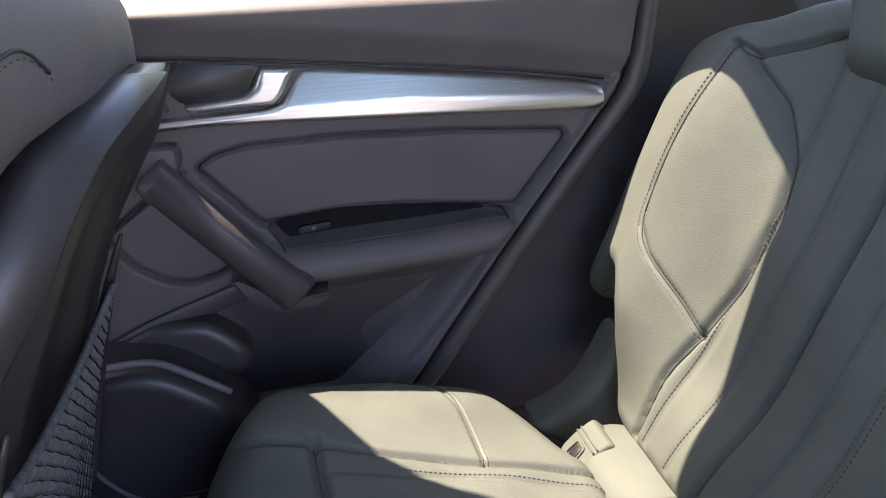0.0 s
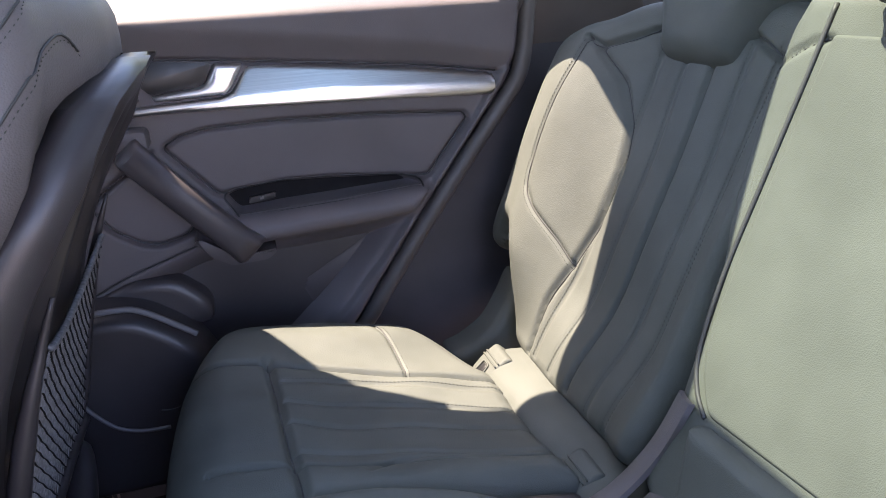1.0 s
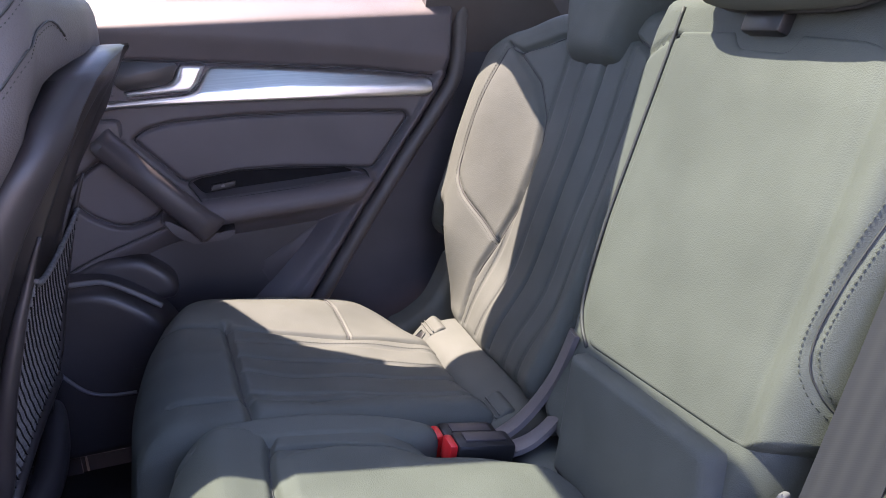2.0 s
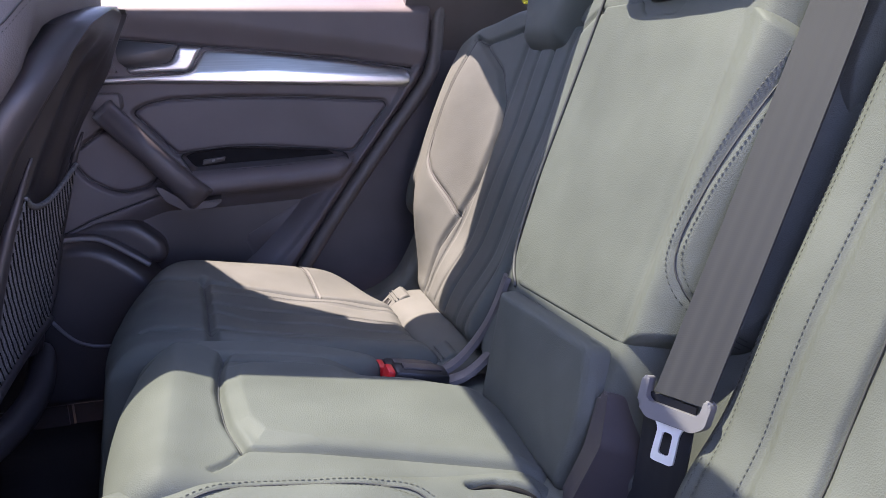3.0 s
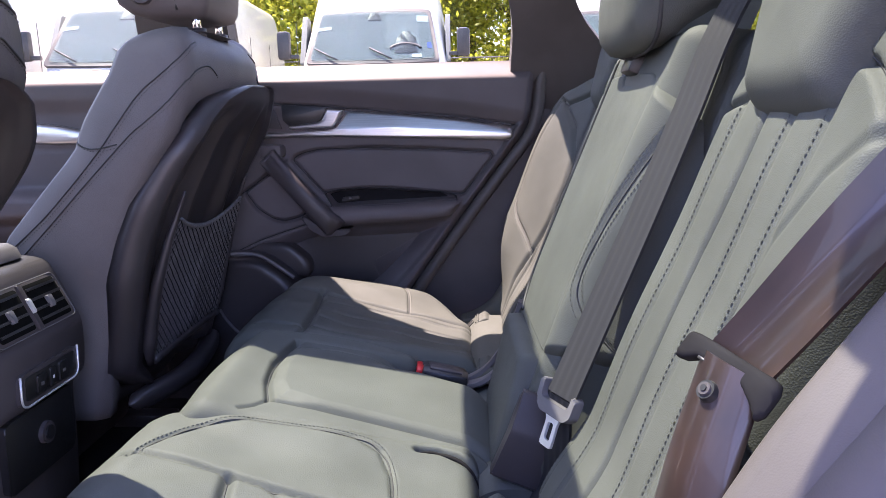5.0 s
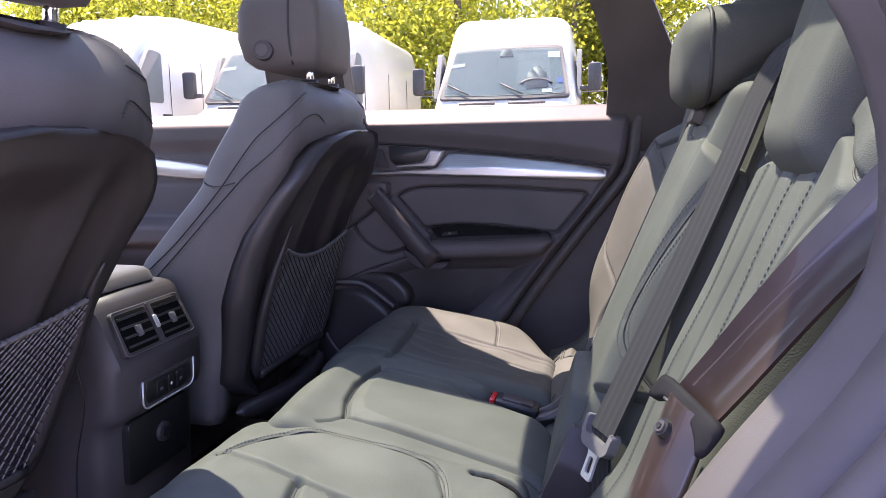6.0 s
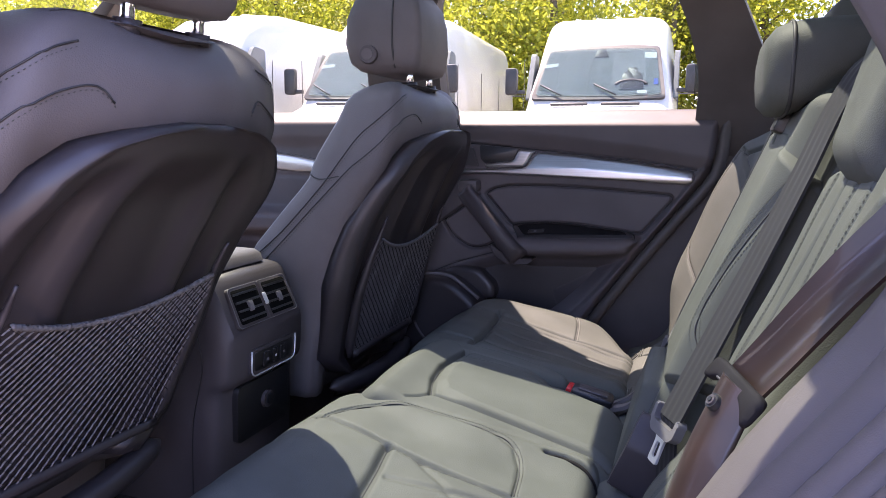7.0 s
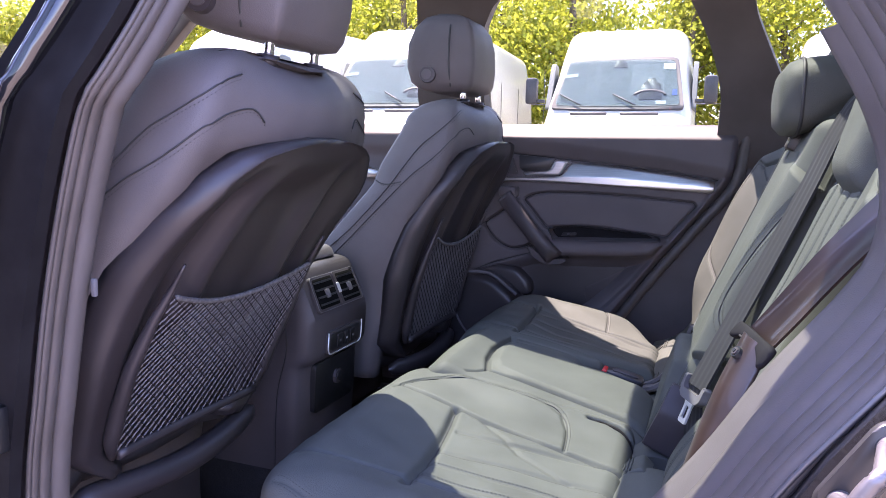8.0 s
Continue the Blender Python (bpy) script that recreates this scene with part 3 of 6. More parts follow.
# ---------------------------------------------------------------- far rear door
def relief(name, plane, xs, zs, keep, height, mat, parent, label=""):
    """A moulded skin: a fine grid on a plane, cut to an outline, raised by a height function."""
    X, Z = np.meshgrid(xs, zs)
    uv = np.stack([X.ravel(), Z.ravel()], 1)
    inside = inside_distance(uv, keep) > 0
    P = plane.at(uv, height(uv))
    w = len(xs)
    index = -np.ones(len(uv), int)
    used = np.zeros(len(uv), bool)
    quads = []
    for j in range(len(zs) - 1):
        for i in range(w - 1):
            q = (j * w + i, j * w + i + 1, (j + 1) * w + i + 1, (j + 1) * w + i)
            if all(inside[k] for k in q):
                quads.append(q)
                used[list(q)] = True
    index[used] = np.arange(used.sum())
    faces = [tuple(int(index[k]) for k in q) for q in quads]
    return adopt(mesh_object(name, P[used], faces, mat), parent, label)


rear_door = thing("rear_door", (0.15, 0.70, 0.42), "closed black rear door lining with aluminium trim strip", "door")
D_REAR = [(0.575, 1.16), (0.563, 1.11), (0.556, 1.045), (0.540, 0.997), (0.467, 0.901), (0.390, 0.799), (0.308, 0.684), (0.278, 0.640), (0.20, 0.54), (0.16, 0.42)]
D_OUT = [(-0.30, 0.42), (-0.30, 1.16)] + D_REAR
INSERT = rounded([(0.012, 0.952), (0.036, 0.966), (0.075, 0.974), (0.181, 0.976), (0.318, 0.971), (0.462, 0.961), (0.468, 0.950), (0.400, 0.866), (0.372, 0.868), (0.25, 0.882), (0.172, 0.884), (0.103, 0.878), (0.080, 0.874)], 0.010)
POCKET = rounded([(0.083, 0.873), (0.103, 0.880), (0.172, 0.886), (0.243, 0.883), (0.352, 0.873), (0.385, 0.864), (0.386, 0.850), (0.314, 0.850), (0.169, 0.845), (0.106, 0.838)], 0.008)
ARM = rounded([(0.070, 0.845), (0.120, 0.846), (0.250, 0.850), (0.380, 0.858), (0.398, 0.852), (0.372, 0.816), (0.31, 0.808), (0.20, 0.803), (0.11, 0.798)], 0.012)
SPEAKER = rounded([(-0.100, 0.880), (-0.073, 0.840), (-0.039, 0.817), (-0.013, 0.811), (0.028, 0.821), (0.045, 0.838), (0.020, 0.875), (-0.036, 0.926)], 0.012)
LOWER = rounded([(-0.16, 0.722), (-0.075, 0.757), (0.046, 0.798), (0.12, 0.797), (0.20, 0.800), (0.31, 0.805), (0.355, 0.800), (0.280, 0.712), (0.228, 0.662), (0.16, 0.60), (-0.2, 0.60)], 0.02)
RIB = [(0.535, 1.000), (0.490, 0.925), (0.432, 0.850), (0.392, 0.802), (0.330, 0.722), (0.270, 0.655), (0.20, 0.585)]
CREASE = [(-0.30, 1.112), (0.0, 1.093), (0.19, 1.074), (0.391, 1.049), (0.552, 1.022)]
GROOVE = [(-0.30, 1.090), (-0.003, 1.076), (0.189, 1.059), (0.391, 1.039), (0.516, 1.020)]


def door_height(uv):
    x, z = uv[:, 0], uv[:, 1]
    h = np.zeros(len(uv))
    h += 0.018 * ramp(z - np.interp(x, [p[0] for p in CREASE], [p[1] for p in CREASE]), -0.02, 0.03)
    h -= 0.055 * ramp(z, 1.118, 1.165)
    h -= 0.006 * ramp(inside_distance(uv, INSERT), -0.003, 0.004)
    h -= 0.034 * ramp(inside_distance(uv, POCKET), -0.002, 0.010)
    h += 0.040 * ramp(inside_distance(uv, ARM), -0.012, 0.020)
    h -= 0.045 * ramp(inside_distance(uv, LOWER), -0.004, 0.05)
    h += 0.010 * ramp(0.026 - line_distance(uv, RIB), -0.004, 0.008)
    h -= 0.030 * ramp(line_distance(uv, D_REAR), 0.02, 0.0)
    for line, w, d in ((GROOVE, 0.003, 0.008), ([*map(tuple, INSERT), tuple(INSERT[0])], 0.0034, 0.009), ([*map(tuple, SPEAKER), tuple(SPEAKER[0])], 0.0036, 0.011),
                       ([(-0.2, 0.812), (-0.114, 0.871), (-0.036, 0.925), (0.0, 0.95)], 0.0020, 0.004), ([(-0.18, 0.716), (-0.075, 0.766), (0.046, 0.806)], 0.0018, 0.003)):
        h -= d * np.exp(-(line_distance(uv, line) / w) ** 2)
    return h


door_panel = relief("panel", DOORP, np.arange(-0.30, 0.58, 0.0022), np.arange(0.42, 1.162, 0.0022), D_OUT, door_height, SOFT, rear_door)
closed = [*map(tuple, INSERT), tuple(INSERT[0])]
for line in (closed, [*map(tuple, POCKET), tuple(POCKET[0])], [*map(tuple, SPEAKER), tuple(SPEAKER[0])], GROOVE, [(-0.2, 0.812), (-0.114, 0.871), (-0.036, 0.925)], [(-0.18, 0.716), (-0.075, 0.766), (0.046, 0.806)]):
    q = np.array(line)
    p = evenly(q[:-1], 160) if len(q) > 9 else spline(q, 60)
    tube("panel_gap", DOORP.at(p, door_height(p) + 0.0006), 0.0017, BLACK, door_panel, sides=6, closed=len(q) > 9)
block("body", (0.10, 0.785, 0.78), (0.78, 0.05, 0.66), PAINT, rear_door, 0.006)
tube("weather_strip", [(x + 0.010, 0.700, z) for x, z in spline(D_REAR, 60)], 0.014, RUBBER, rear_door, "black rubber strip along the door edge")
pad("lower_panel", DOORP, LOWER, SHELL, rear_door, 0.004, 0.010, 0, 0.02, bend=lambda u, v: -0.039 + 0.030 * np.exp(-(np.maximum(inside_distance(np.stack([u, v], 1), LOWER), 0) / 0.022) ** 2), label="black plastic lower door panel", segs=150, rings=30)
sill = spline([(-0.30, 0.0), (0.1, 0.0), (0.46, 0.0), (0.505, -0.004), (0.520, -0.012)], 50)
tube("sill_roll", [(x, 0.706, 1.117 + dz) for x, dz in sill], 0.023, SHELL, rear_door, "rounded soft window sill")
# aluminium strip, tapering to a blunt end
S_UP = [(0.143, 1.061), (0.254, 1.051), (0.391, 1.036), (0.500, 1.019), (0.511, 1.014), (0.513, 0.992)]
S_LOW = [(0.506, 0.986), (0.391, 0.991), (0.250, 0.996), (0.118, 1.000), (0.018, 1.002), (-0.10, 0.998), (-0.22, 0.990)]
S_MID = [(-0.22, 1.003), (-0.10, 1.010), (0.017, 1.014), (0.100, 1.017), (0.118, 1.021), (0.128, 1.035)]
strip_out = rounded(S_UP + S_LOW + S_MID, 0.004, 3)
ridge = [(-0.2, 1.003), (0.118, 1.018), (0.25, 1.020), (0.50, 1.004)]
pad("trim_strip", DOORP, strip_out, SILVER, rear_door, 0.013, 0.006, 0, 0.004, bend=lambda u, v: 0.006 - 0.50 * np.maximum(v - np.interp(u, [p[0] for p in ridge], [p[1] for p in ridge]), 0), label="brushed aluminium trim strip", segs=220, rings=16)
handle = rounded([(0.012, 1.027), (0.078, 1.034), (0.088, 1.040), (0.100, 1.064), (0.139, 1.061), (0.122, 1.030), (0.112, 1.020), (0.017, 1.018)], 0.004)
pad("door_handle", DOORP, handle, SILVER, rear_door, 0.017, 0.006, 0, 0.0, label="brushed aluminium pull lever", segs=120, rings=12)
slab("handle_recess", rounded([(-0.002, 1.074), (0.097, 1.065), (0.084, 1.036), (0.012, 1.028), (0.0, 1.04)], 0.004), DOORP, 0.001, 0.004, BLACK, rear_door, 0.001, "dark recess behind the lever")
slab("lock_button", rounded([(-0.052, 1.068), (-0.018, 1.066), (-0.002, 1.020), (-0.045, 1.024)], 0.004), DOORP, 0.003, 0.007, HARD, rear_door, 0.002)
# slanting grab bar with a flat foot
GA, GB = np.array((-0.030, 0.965)), np.array((0.112, 0.805))
gd = (GB - GA) / np.linalg.norm(GB - GA)
gn = np.array((-gd[1], gd[0]))
rows = []
for t, n, w, h in ((-0.012, 0.006, 0.010, 0.006), (-0.006, 0.022, 0.017, 0.016), (0.01, 0.040, 0.021, 0.020), (0.05, 0.052, 0.021, 0.020), (0.5, 0.058, 0.020, 0.020), (0.9, 0.056, 0.022, 0.020), (1.0, 0.050, 0.025, 0.020), (1.04, 0.036, 0.024, 0.016), (1.055, 0.018, 0.018, 0.010)):
    c = GA + (GB - GA) * t
    ring = []
    for k in range(20):
        a = 2 * math.pi * k / 20
        ca, sa = math.cos(a), math.sin(a)
        e = c + gn * w * math.copysign(abs(ca) ** 0.6, ca)
        ring.append(DOORP.at(e, n + h * math.copysign(abs(sa) ** 0.6, sa))[0])
    rows.append(ring)
loft("grab_bar", rows, HARD, rear_door, "slanting soft grab bar")
slab("grab_bar_foot", rounded([(0.036, 0.826), (0.046, 0.829), (0.092, 0.796), (0.150, 0.800), (0.148, 0.794), (0.135, 0.785), (0.085, 0.783), (0.059, 0.798)], 0.005), DOORP, -0.01, 0.050, HARD, rear_door, 0.004)
block("grab_bar_head", (-0.024, 0.676, 0.972), (0.05, 0.05, 0.03), SOFT, rear_door, 0.008)
pad("armrest", DOORP, ARM, SOFT, rear_door, 0.042, 0.020, 0.004, -0.01, label="padded armrest ledge", segs=140, rings=16)
# Black sheet in the pull pocket paints the shade that gathers there.
slab("pocket_mat", POCKET, DOORP, -0.045, -0.026, DULL_BLACK, rear_door, 0.002, "black sheet for the shade inside the pull pocket")
slab("window_switch", rounded([(0.120, 0.853), (0.160, 0.858), (0.162, 0.866), (0.122, 0.862)], 0.002), DOORP, -0.05, -0.018, BLACK, rear_door, 0.002, "black window switch")
slab("switch_key", rounded([(0.137, 0.858), (0.143, 0.8588), (0.143, 0.8632), (0.137, 0.8624)], 0.001), DOORP, -0.03, -0.014, GREY, rear_door, 0.001)
# storage bin low at the front, the highlight on its lip in paler grey
BIN = rounded([(-0.30, 0.735), (-0.144, 0.744), (-0.079, 0.748), (-0.044, 0.738), (0.022, 0.690), (0.06, 0.60), (0.06, 0.44), (-0.30, 0.44)], [0.01, 0.02, 0.03, 0.03, 0.05, 0.05, 0.03, 0.02])
pad("storage_bin", DOORP, BIN, SHELL, rear_door, 0.075, 0.020, 0.0, 0.0, label="dark plastic storage bin", segs=160, rings=16)
tube("bin_lip", DOORP.at(spline([(-0.30, 0.737), (-0.144, 0.747), (-0.079, 0.750), (-0.044, 0.741), (0.020, 0.695)], 40), np.full(40, 0.070)), 0.0045, GREY, rear_door, "rounded lip of the bin, lighter grey for its highlight")
tube("speaker_ring", spline([(-0.150, 0.612, 0.625), (-0.138, 0.612, 0.602), (-0.112, 0.612, 0.572), (-0.080, 0.612, 0.559), (-0.040, 0.612, 0.556)], 24), 0.0030, GREY, rear_door, "pale curved rim low on the door", 8)
pad("bin_mouth", DOORP, rounded([(-0.13, 0.735), (-0.06, 0.765), (0.0, 0.760), (0.045, 0.720), (0.045, 0.68), (-0.13, 0.69)], 0.02), SHELL, rear_door, 0.012, 0.015, 0, 0.05, segs=90, rings=8)
slab("lower_pocket", rounded([(0.182, 0.708), (0.345, 0.800), (0.352, 0.79), (0.205, 0.655)], 0.012), DOORP, -0.05, -0.028, HARD, rear_door, 0.006)
tagged(slab("window_5", xz([(-0.28, 1.08), (0.53, 1.08), (0.53, 1.24), (0.43, 1.50), (-0.24, 1.50)]), SIDE, -0.04, -0.036, GLASS, None, 0), "clear rear side window glass", "window", kind="structure")

# far front door, seen between the seats
front_door = thing("front_door", (-0.8, 0.72, 0.42), "closed black front door lining with aluminium trim", "door")
F_OUT = [(-1.45, 0.44), (-0.31, 0.44), (-0.31, 1.165), (-1.45, 1.165)]
F_ARM = rounded([(-1.2, 0.89), (-0.40, 0.885), (-0.40, 0.835), (-1.2, 0.80)], 0.02)


def front_height(uv):
    x, z = uv[:, 0], uv[:, 1]
    h = 0.015 * ramp(z, 1.06, 1.10) - 0.05 * ramp(z, 1.125, 1.165)
    h += 0.05 * ramp(inside_distance(uv, F_ARM), -0.015, 0.015)
    h -= 0.03 * ramp(0.80 - z, 0.0, 0.05)
    h -= 0.004 * np.exp(-((z - 0.985) / 0.003) ** 2)
    return h


relief("panel", DOORP, np.arange(-1.45, -0.305, 0.01), np.arange(0.44, 1.166, 0.006), F_OUT, front_height, SOFT, front_door)
block("body", (-0.86, 0.785, 0.78), (1.12, 0.05, 0.66), PAINT, front_door, 0.006)
pad("trim_strip", DOORP, rounded([(-1.2, 1.075), (-0.70, 1.062), (-0.52, 1.040), (-0.42, 1.02), (-0.42, 0.998), (-0.53, 0.996), (-0.70, 1.012), (-1.2, 1.02)], 0.008), SILVER, front_door, 0.012, 0.006, 0.004, 0.003, label="brushed aluminium trim strip", segs=120, rings=10)
tube("sill_roll", [(x, 0.722, 1.125) for x in np.linspace(-1.45, -0.31, 20)], 0.021, SHELL, front_door, "rounded soft window sill")
tagged(slab("window_6", xz([(-1.60, 1.10), (-0.28, 1.10), (-0.25, 1.50), (-0.95, 1.50)]), SIDE, -0.04, -0.036, GLASS, None, 0), "clear front side window glass", "window", kind="structure")

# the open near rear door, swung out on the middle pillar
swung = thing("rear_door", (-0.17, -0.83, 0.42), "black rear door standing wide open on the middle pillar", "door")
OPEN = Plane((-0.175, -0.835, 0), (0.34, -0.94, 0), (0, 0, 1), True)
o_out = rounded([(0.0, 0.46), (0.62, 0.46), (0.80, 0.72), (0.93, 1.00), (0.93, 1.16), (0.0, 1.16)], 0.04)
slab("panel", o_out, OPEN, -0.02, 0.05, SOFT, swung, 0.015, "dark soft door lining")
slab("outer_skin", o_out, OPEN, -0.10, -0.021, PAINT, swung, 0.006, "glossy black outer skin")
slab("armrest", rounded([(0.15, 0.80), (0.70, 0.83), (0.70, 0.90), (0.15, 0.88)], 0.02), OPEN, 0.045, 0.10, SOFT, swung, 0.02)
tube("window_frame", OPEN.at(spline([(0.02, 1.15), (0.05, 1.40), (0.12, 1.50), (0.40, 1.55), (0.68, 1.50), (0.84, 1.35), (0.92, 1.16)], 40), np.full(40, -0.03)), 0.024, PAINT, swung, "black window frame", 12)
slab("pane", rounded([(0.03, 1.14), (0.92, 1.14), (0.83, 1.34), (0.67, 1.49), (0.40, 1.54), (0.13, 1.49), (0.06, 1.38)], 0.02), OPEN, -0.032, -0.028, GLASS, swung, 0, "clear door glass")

from mathutils.bvhtree import BVHTree

# ---------------------------------------------------------------- rear bench
BACKP = Plane((0.489, 0, 0.759), (0, 1, 0), (0.3754, 0, 0.9269), True)
CUSHP = Plane((0.1, 0, 0.69), (0.9859, 0, -0.1676), (0, 1, 0))


def yz(points, s=1):
    return np.array([(s * y, (z - 0.759) / 0.9269) for y, z in points])


def xy(points, s=1):
    return np.array([((x - 0.1) / 0.9859, s * y) for x, y in points])


def bump_at(a, centre, width):
    return np.exp(-((a - centre) / width) ** 2)


def isofix_cover(parent, s, y):
    """Moulded cover of a child-seat anchor: raised tab, slot and two ribs."""
    P = Plane((0.4155, s * y, 0.6200), (0, 1, 0), (0.70, 0, 0.714), True)
    tab = rounded([(-0.027, -0.024), (0.027, -0.024), (0.027, 0.036), (-0.027, 0.036)], [0.014, 0.014, 0.004, 0.004])
    cover, _ = pad("anchor_cover", P, tab, LEATHER, parent, 0.007, 0.005, 0.0, 0.012, (), lambda u, v: -0.0052 - 5.0 * v * v * (v > 0), "moulded child-seat anchor cover", 90, 18)
    slab("anchor_slot", rounded([(-0.008, -0.012), (0.008, -0.012), (0.006, 0.004), (-0.006, 0.004)], 0.003), P, 0.0, 0.0034, BLACK, cover, 0.001)
    tube("slot_rim", P.at(evenly(rounded([(-0.011, -0.015), (0.011, -0.015), (0.009, 0.007), (-0.009, 0.007)], 0.004), 40), np.full(40, 0.0030)), 0.0015, LEATHER, cover, closed=True, sides=8)
    for v in (0.013, 0.019):
        tube("rib", P.at(np.array([(u, v) for u in np.linspace(-0.024, 0.024, 8)]), np.full(8, 0.0030 - 5.0 * v * v)), 0.0012, LEATHER, cover, sides=6)


def rear_strip(parent, y0, y1):
    """Sloping leather strip that closes the gap behind a cushion."""
    profile = spline([(0.398, 0.545), (0.403, 0.590), (0.413, 0.619), (0.431, 0.632), (0.455, 0.637), (0.485, 0.634), (0.505, 0.618), (0.505, 0.545)], 30)
    rows = []
    for k, y in enumerate(np.linspace(y0, y1, 16)):
        f = 0.86 if k in (0, 15) else 1.0
        rows.append([(0.450 + (x - 0.450) * f, y, 0.545 + (z - 0.545) * f) for x, z in profile])
    return loft("rear_strip", rows, LEATHER, parent, "sloping leather strip behind the cushion")


def outer_seat(s, inner_c, inner_b, swell, words):
    seat = thing("rear_seat", (0.3, s * 0.40, 0.40), words, "car seat", "seats of the rear bench")
    # cushion
    oc = spline(xy([(0.03, inner_c), (0.005, inner_c + 0.04), (-0.004, 0.32), (0.0, 0.43), (0.014, 0.525), (0.055, 0.597), (0.122, 0.622), (0.227, 0.625), (0.312, 0.608), (0.362, 0.555), (0.400, 0.490), (0.420, 0.46), (0.425, 0.36), (0.425, inner_c + 0.04), (0.412, inner_c), (0.22, inner_c)], s), 170, True)
    wing = xy([(-0.02, 0.515), (0.017, 0.507), (0.105, 0.494), (0.188, 0.478), (0.290, 0.460), (0.430, 0.440)], s)
    cross = xy([(0.111, 0.500), (0.117, 0.42), (0.122, 0.32), (0.127, 0.22)] if s > 0 else [(0.186, 0.497), (0.180, 0.40), (0.170, 0.31), (0.158, 0.234)], s)
    innerw = xy([(0.04, inner_c + 0.075), (0.122, inner_c + 0.070), (0.25, inner_c + 0.062), (0.43, inner_c + 0.05)] if s > 0 else [(0.030, 0.212), (0.060, 0.215), (0.109, 0.222), (0.158, 0.233), (0.205, 0.243), (0.30, 0.256), (0.44, 0.262)], s)
    stitch = xy([(0.06, 0.588), (0.13, 0.607), (0.22, 0.607), (0.258, 0.592), (0.280, 0.54), (0.291, 0.462)], s)
    flutes = [xy([(0.128 if s > 0 else 0.185, y), (0.27, y - 0.014), (0.42, y - 0.040)], s) for y in (0.455, 0.408, 0.362, 0.300)]
    pleat = xy([(0.400, 0.249), (0.287, 0.272), (0.231, 0.268), (0.199, 0.244)] if s > 0 else [(0.205, 0.246), (0.251, 0.279), (0.280, 0.304), (0.36, 0.335)], s)
    welt = xy([(0.046, 0.222), (0.052, 0.206), (0.068, 0.178), (0.099, 0.146), (0.148, 0.129), (0.212, 0.127), (0.272, 0.134), (0.307, 0.151), (0.325, 0.185), (0.334, 0.250)], s)
    grooves = [(wing, 0.0040, 0.008), (cross, 0.0060, 0.010), (innerw, 0.0040, 0.006 if s > 0 else 0.007), (stitch, 0.0028, 0.0025), (pleat, 0.004, 0.003)] + [(f, 0.0045, 0.0035) for f in flutes]

    def shape(u, v):
        y = s * v
        x = u * 0.9859 + 0.1
        h = -0.026 + 0.018 * bump_at(y, 0.56, 0.055) * ramp(x, 0.0, 0.12) * ramp(0.40 - x, 0, 0.12) - 0.012 * bump_at(y, 0.36, 0.09) * ramp(x, 0.08, 0.2)
        h += (0.010 * bump_at(y, inner_c + 0.035, 0.03) if s > 0 else 0.014 * bump_at(y, 0.132, 0.032)) * ramp(x, 0.05, 0.15)
        h -= 0.035 * ramp(0.06 - x, 0, 0.08)
        h += 0.0016 * np.sin(41 * x + 3 * np.sin(23 * y)) * np.sin(37 * y + 1)
        return h

    if s < 0:
        slit = xy([(0.350, 0.138), (0.375, 0.137), (0.409, 0.148), (0.440, 0.162)], s)
        grooves += [(welt, 0.0032, 0.004), (slit, 0.0040, 0.020)]
    cushion, hc = pad("cushion", CUSHP, oc, LEATHER, seat, 0.028, 0.030, 0.0, 0.20, grooves, shape, "grey leather seat cushion with stitched flutes", 420, 140)
    extra = [offset_line(welt, 0.004), offset_line(welt, -0.004)] if s < 0 else []
    lines = extra + [offset_line(stitch, 0.0045), offset_line(stitch, -0.0045), offset_line(flutes[0], 0.005), offset_line(flutes[1], 0.005), offset_line(flutes[2], -0.005)]
    stitches("stitching", CUSHP, hc, lines, cushion)
    creases(CUSHP, hc, [cross, innerw, welt] if s < 0 else [cross, wing, stitch], cushion, 0.0009)
    if s < 0:
        # Black bar in the groove stands for the shade of the open slot.
        q = spline(slit, 30)
        tube("slot", CUSHP.at(q, hc(q) + 0.014), 0.0030 * np.sin(np.linspace(0.25, 2.9, 30)), DULL_BLACK, cushion, "black bar for the shade inside the cushion slot", 8)
    # rounded strip between cushion and backrest
    rear_strip(seat, s * (inner_b - 0.01), s * 0.53)
    if s > 0:
        pad("side_flap", Plane((0.45, 0.592, 0.60), (1, 0, 0), (0, 0, 1)), spline([(0.055, 0.115), (0.034, 0.078), (0.008, 0.038), (-0.030, 0.012), (-0.062, -0.002), (-0.030, -0.030), (0.02, -0.045), (0.07, -0.03), (0.09, 0.05), (0.08, 0.10)], 70, True), LEATHER, seat, 0.018, 0.016, 0.0, 0.04, (), None, "leather flap at the corner of cushion and bolster", 80, 16)
    isofix_cover(seat, s, 0.498)
    isofix_cover(seat, s, 0.226)
    # backrest with its bolster
    flank = [(0.605, 1.084), (0.662, 1.050), (0.690, 0.985), (0.700, 0.92), (0.697, 0.86), (0.684, 0.80), (0.664, 0.750), (0.640, 0.756), (0.602, 0.800), (0.568, 0.765), (0.560, 0.715), (0.553, 0.672), (0.535, 0.648)] if s > 0 else [(0.530, 1.075), (0.538, 1.03), (0.543, 0.97), (0.545, 0.90), (0.543, 0.84), (0.538, 0.785), (0.532, 0.75), (0.525, 0.715), (0.515, 0.69)]
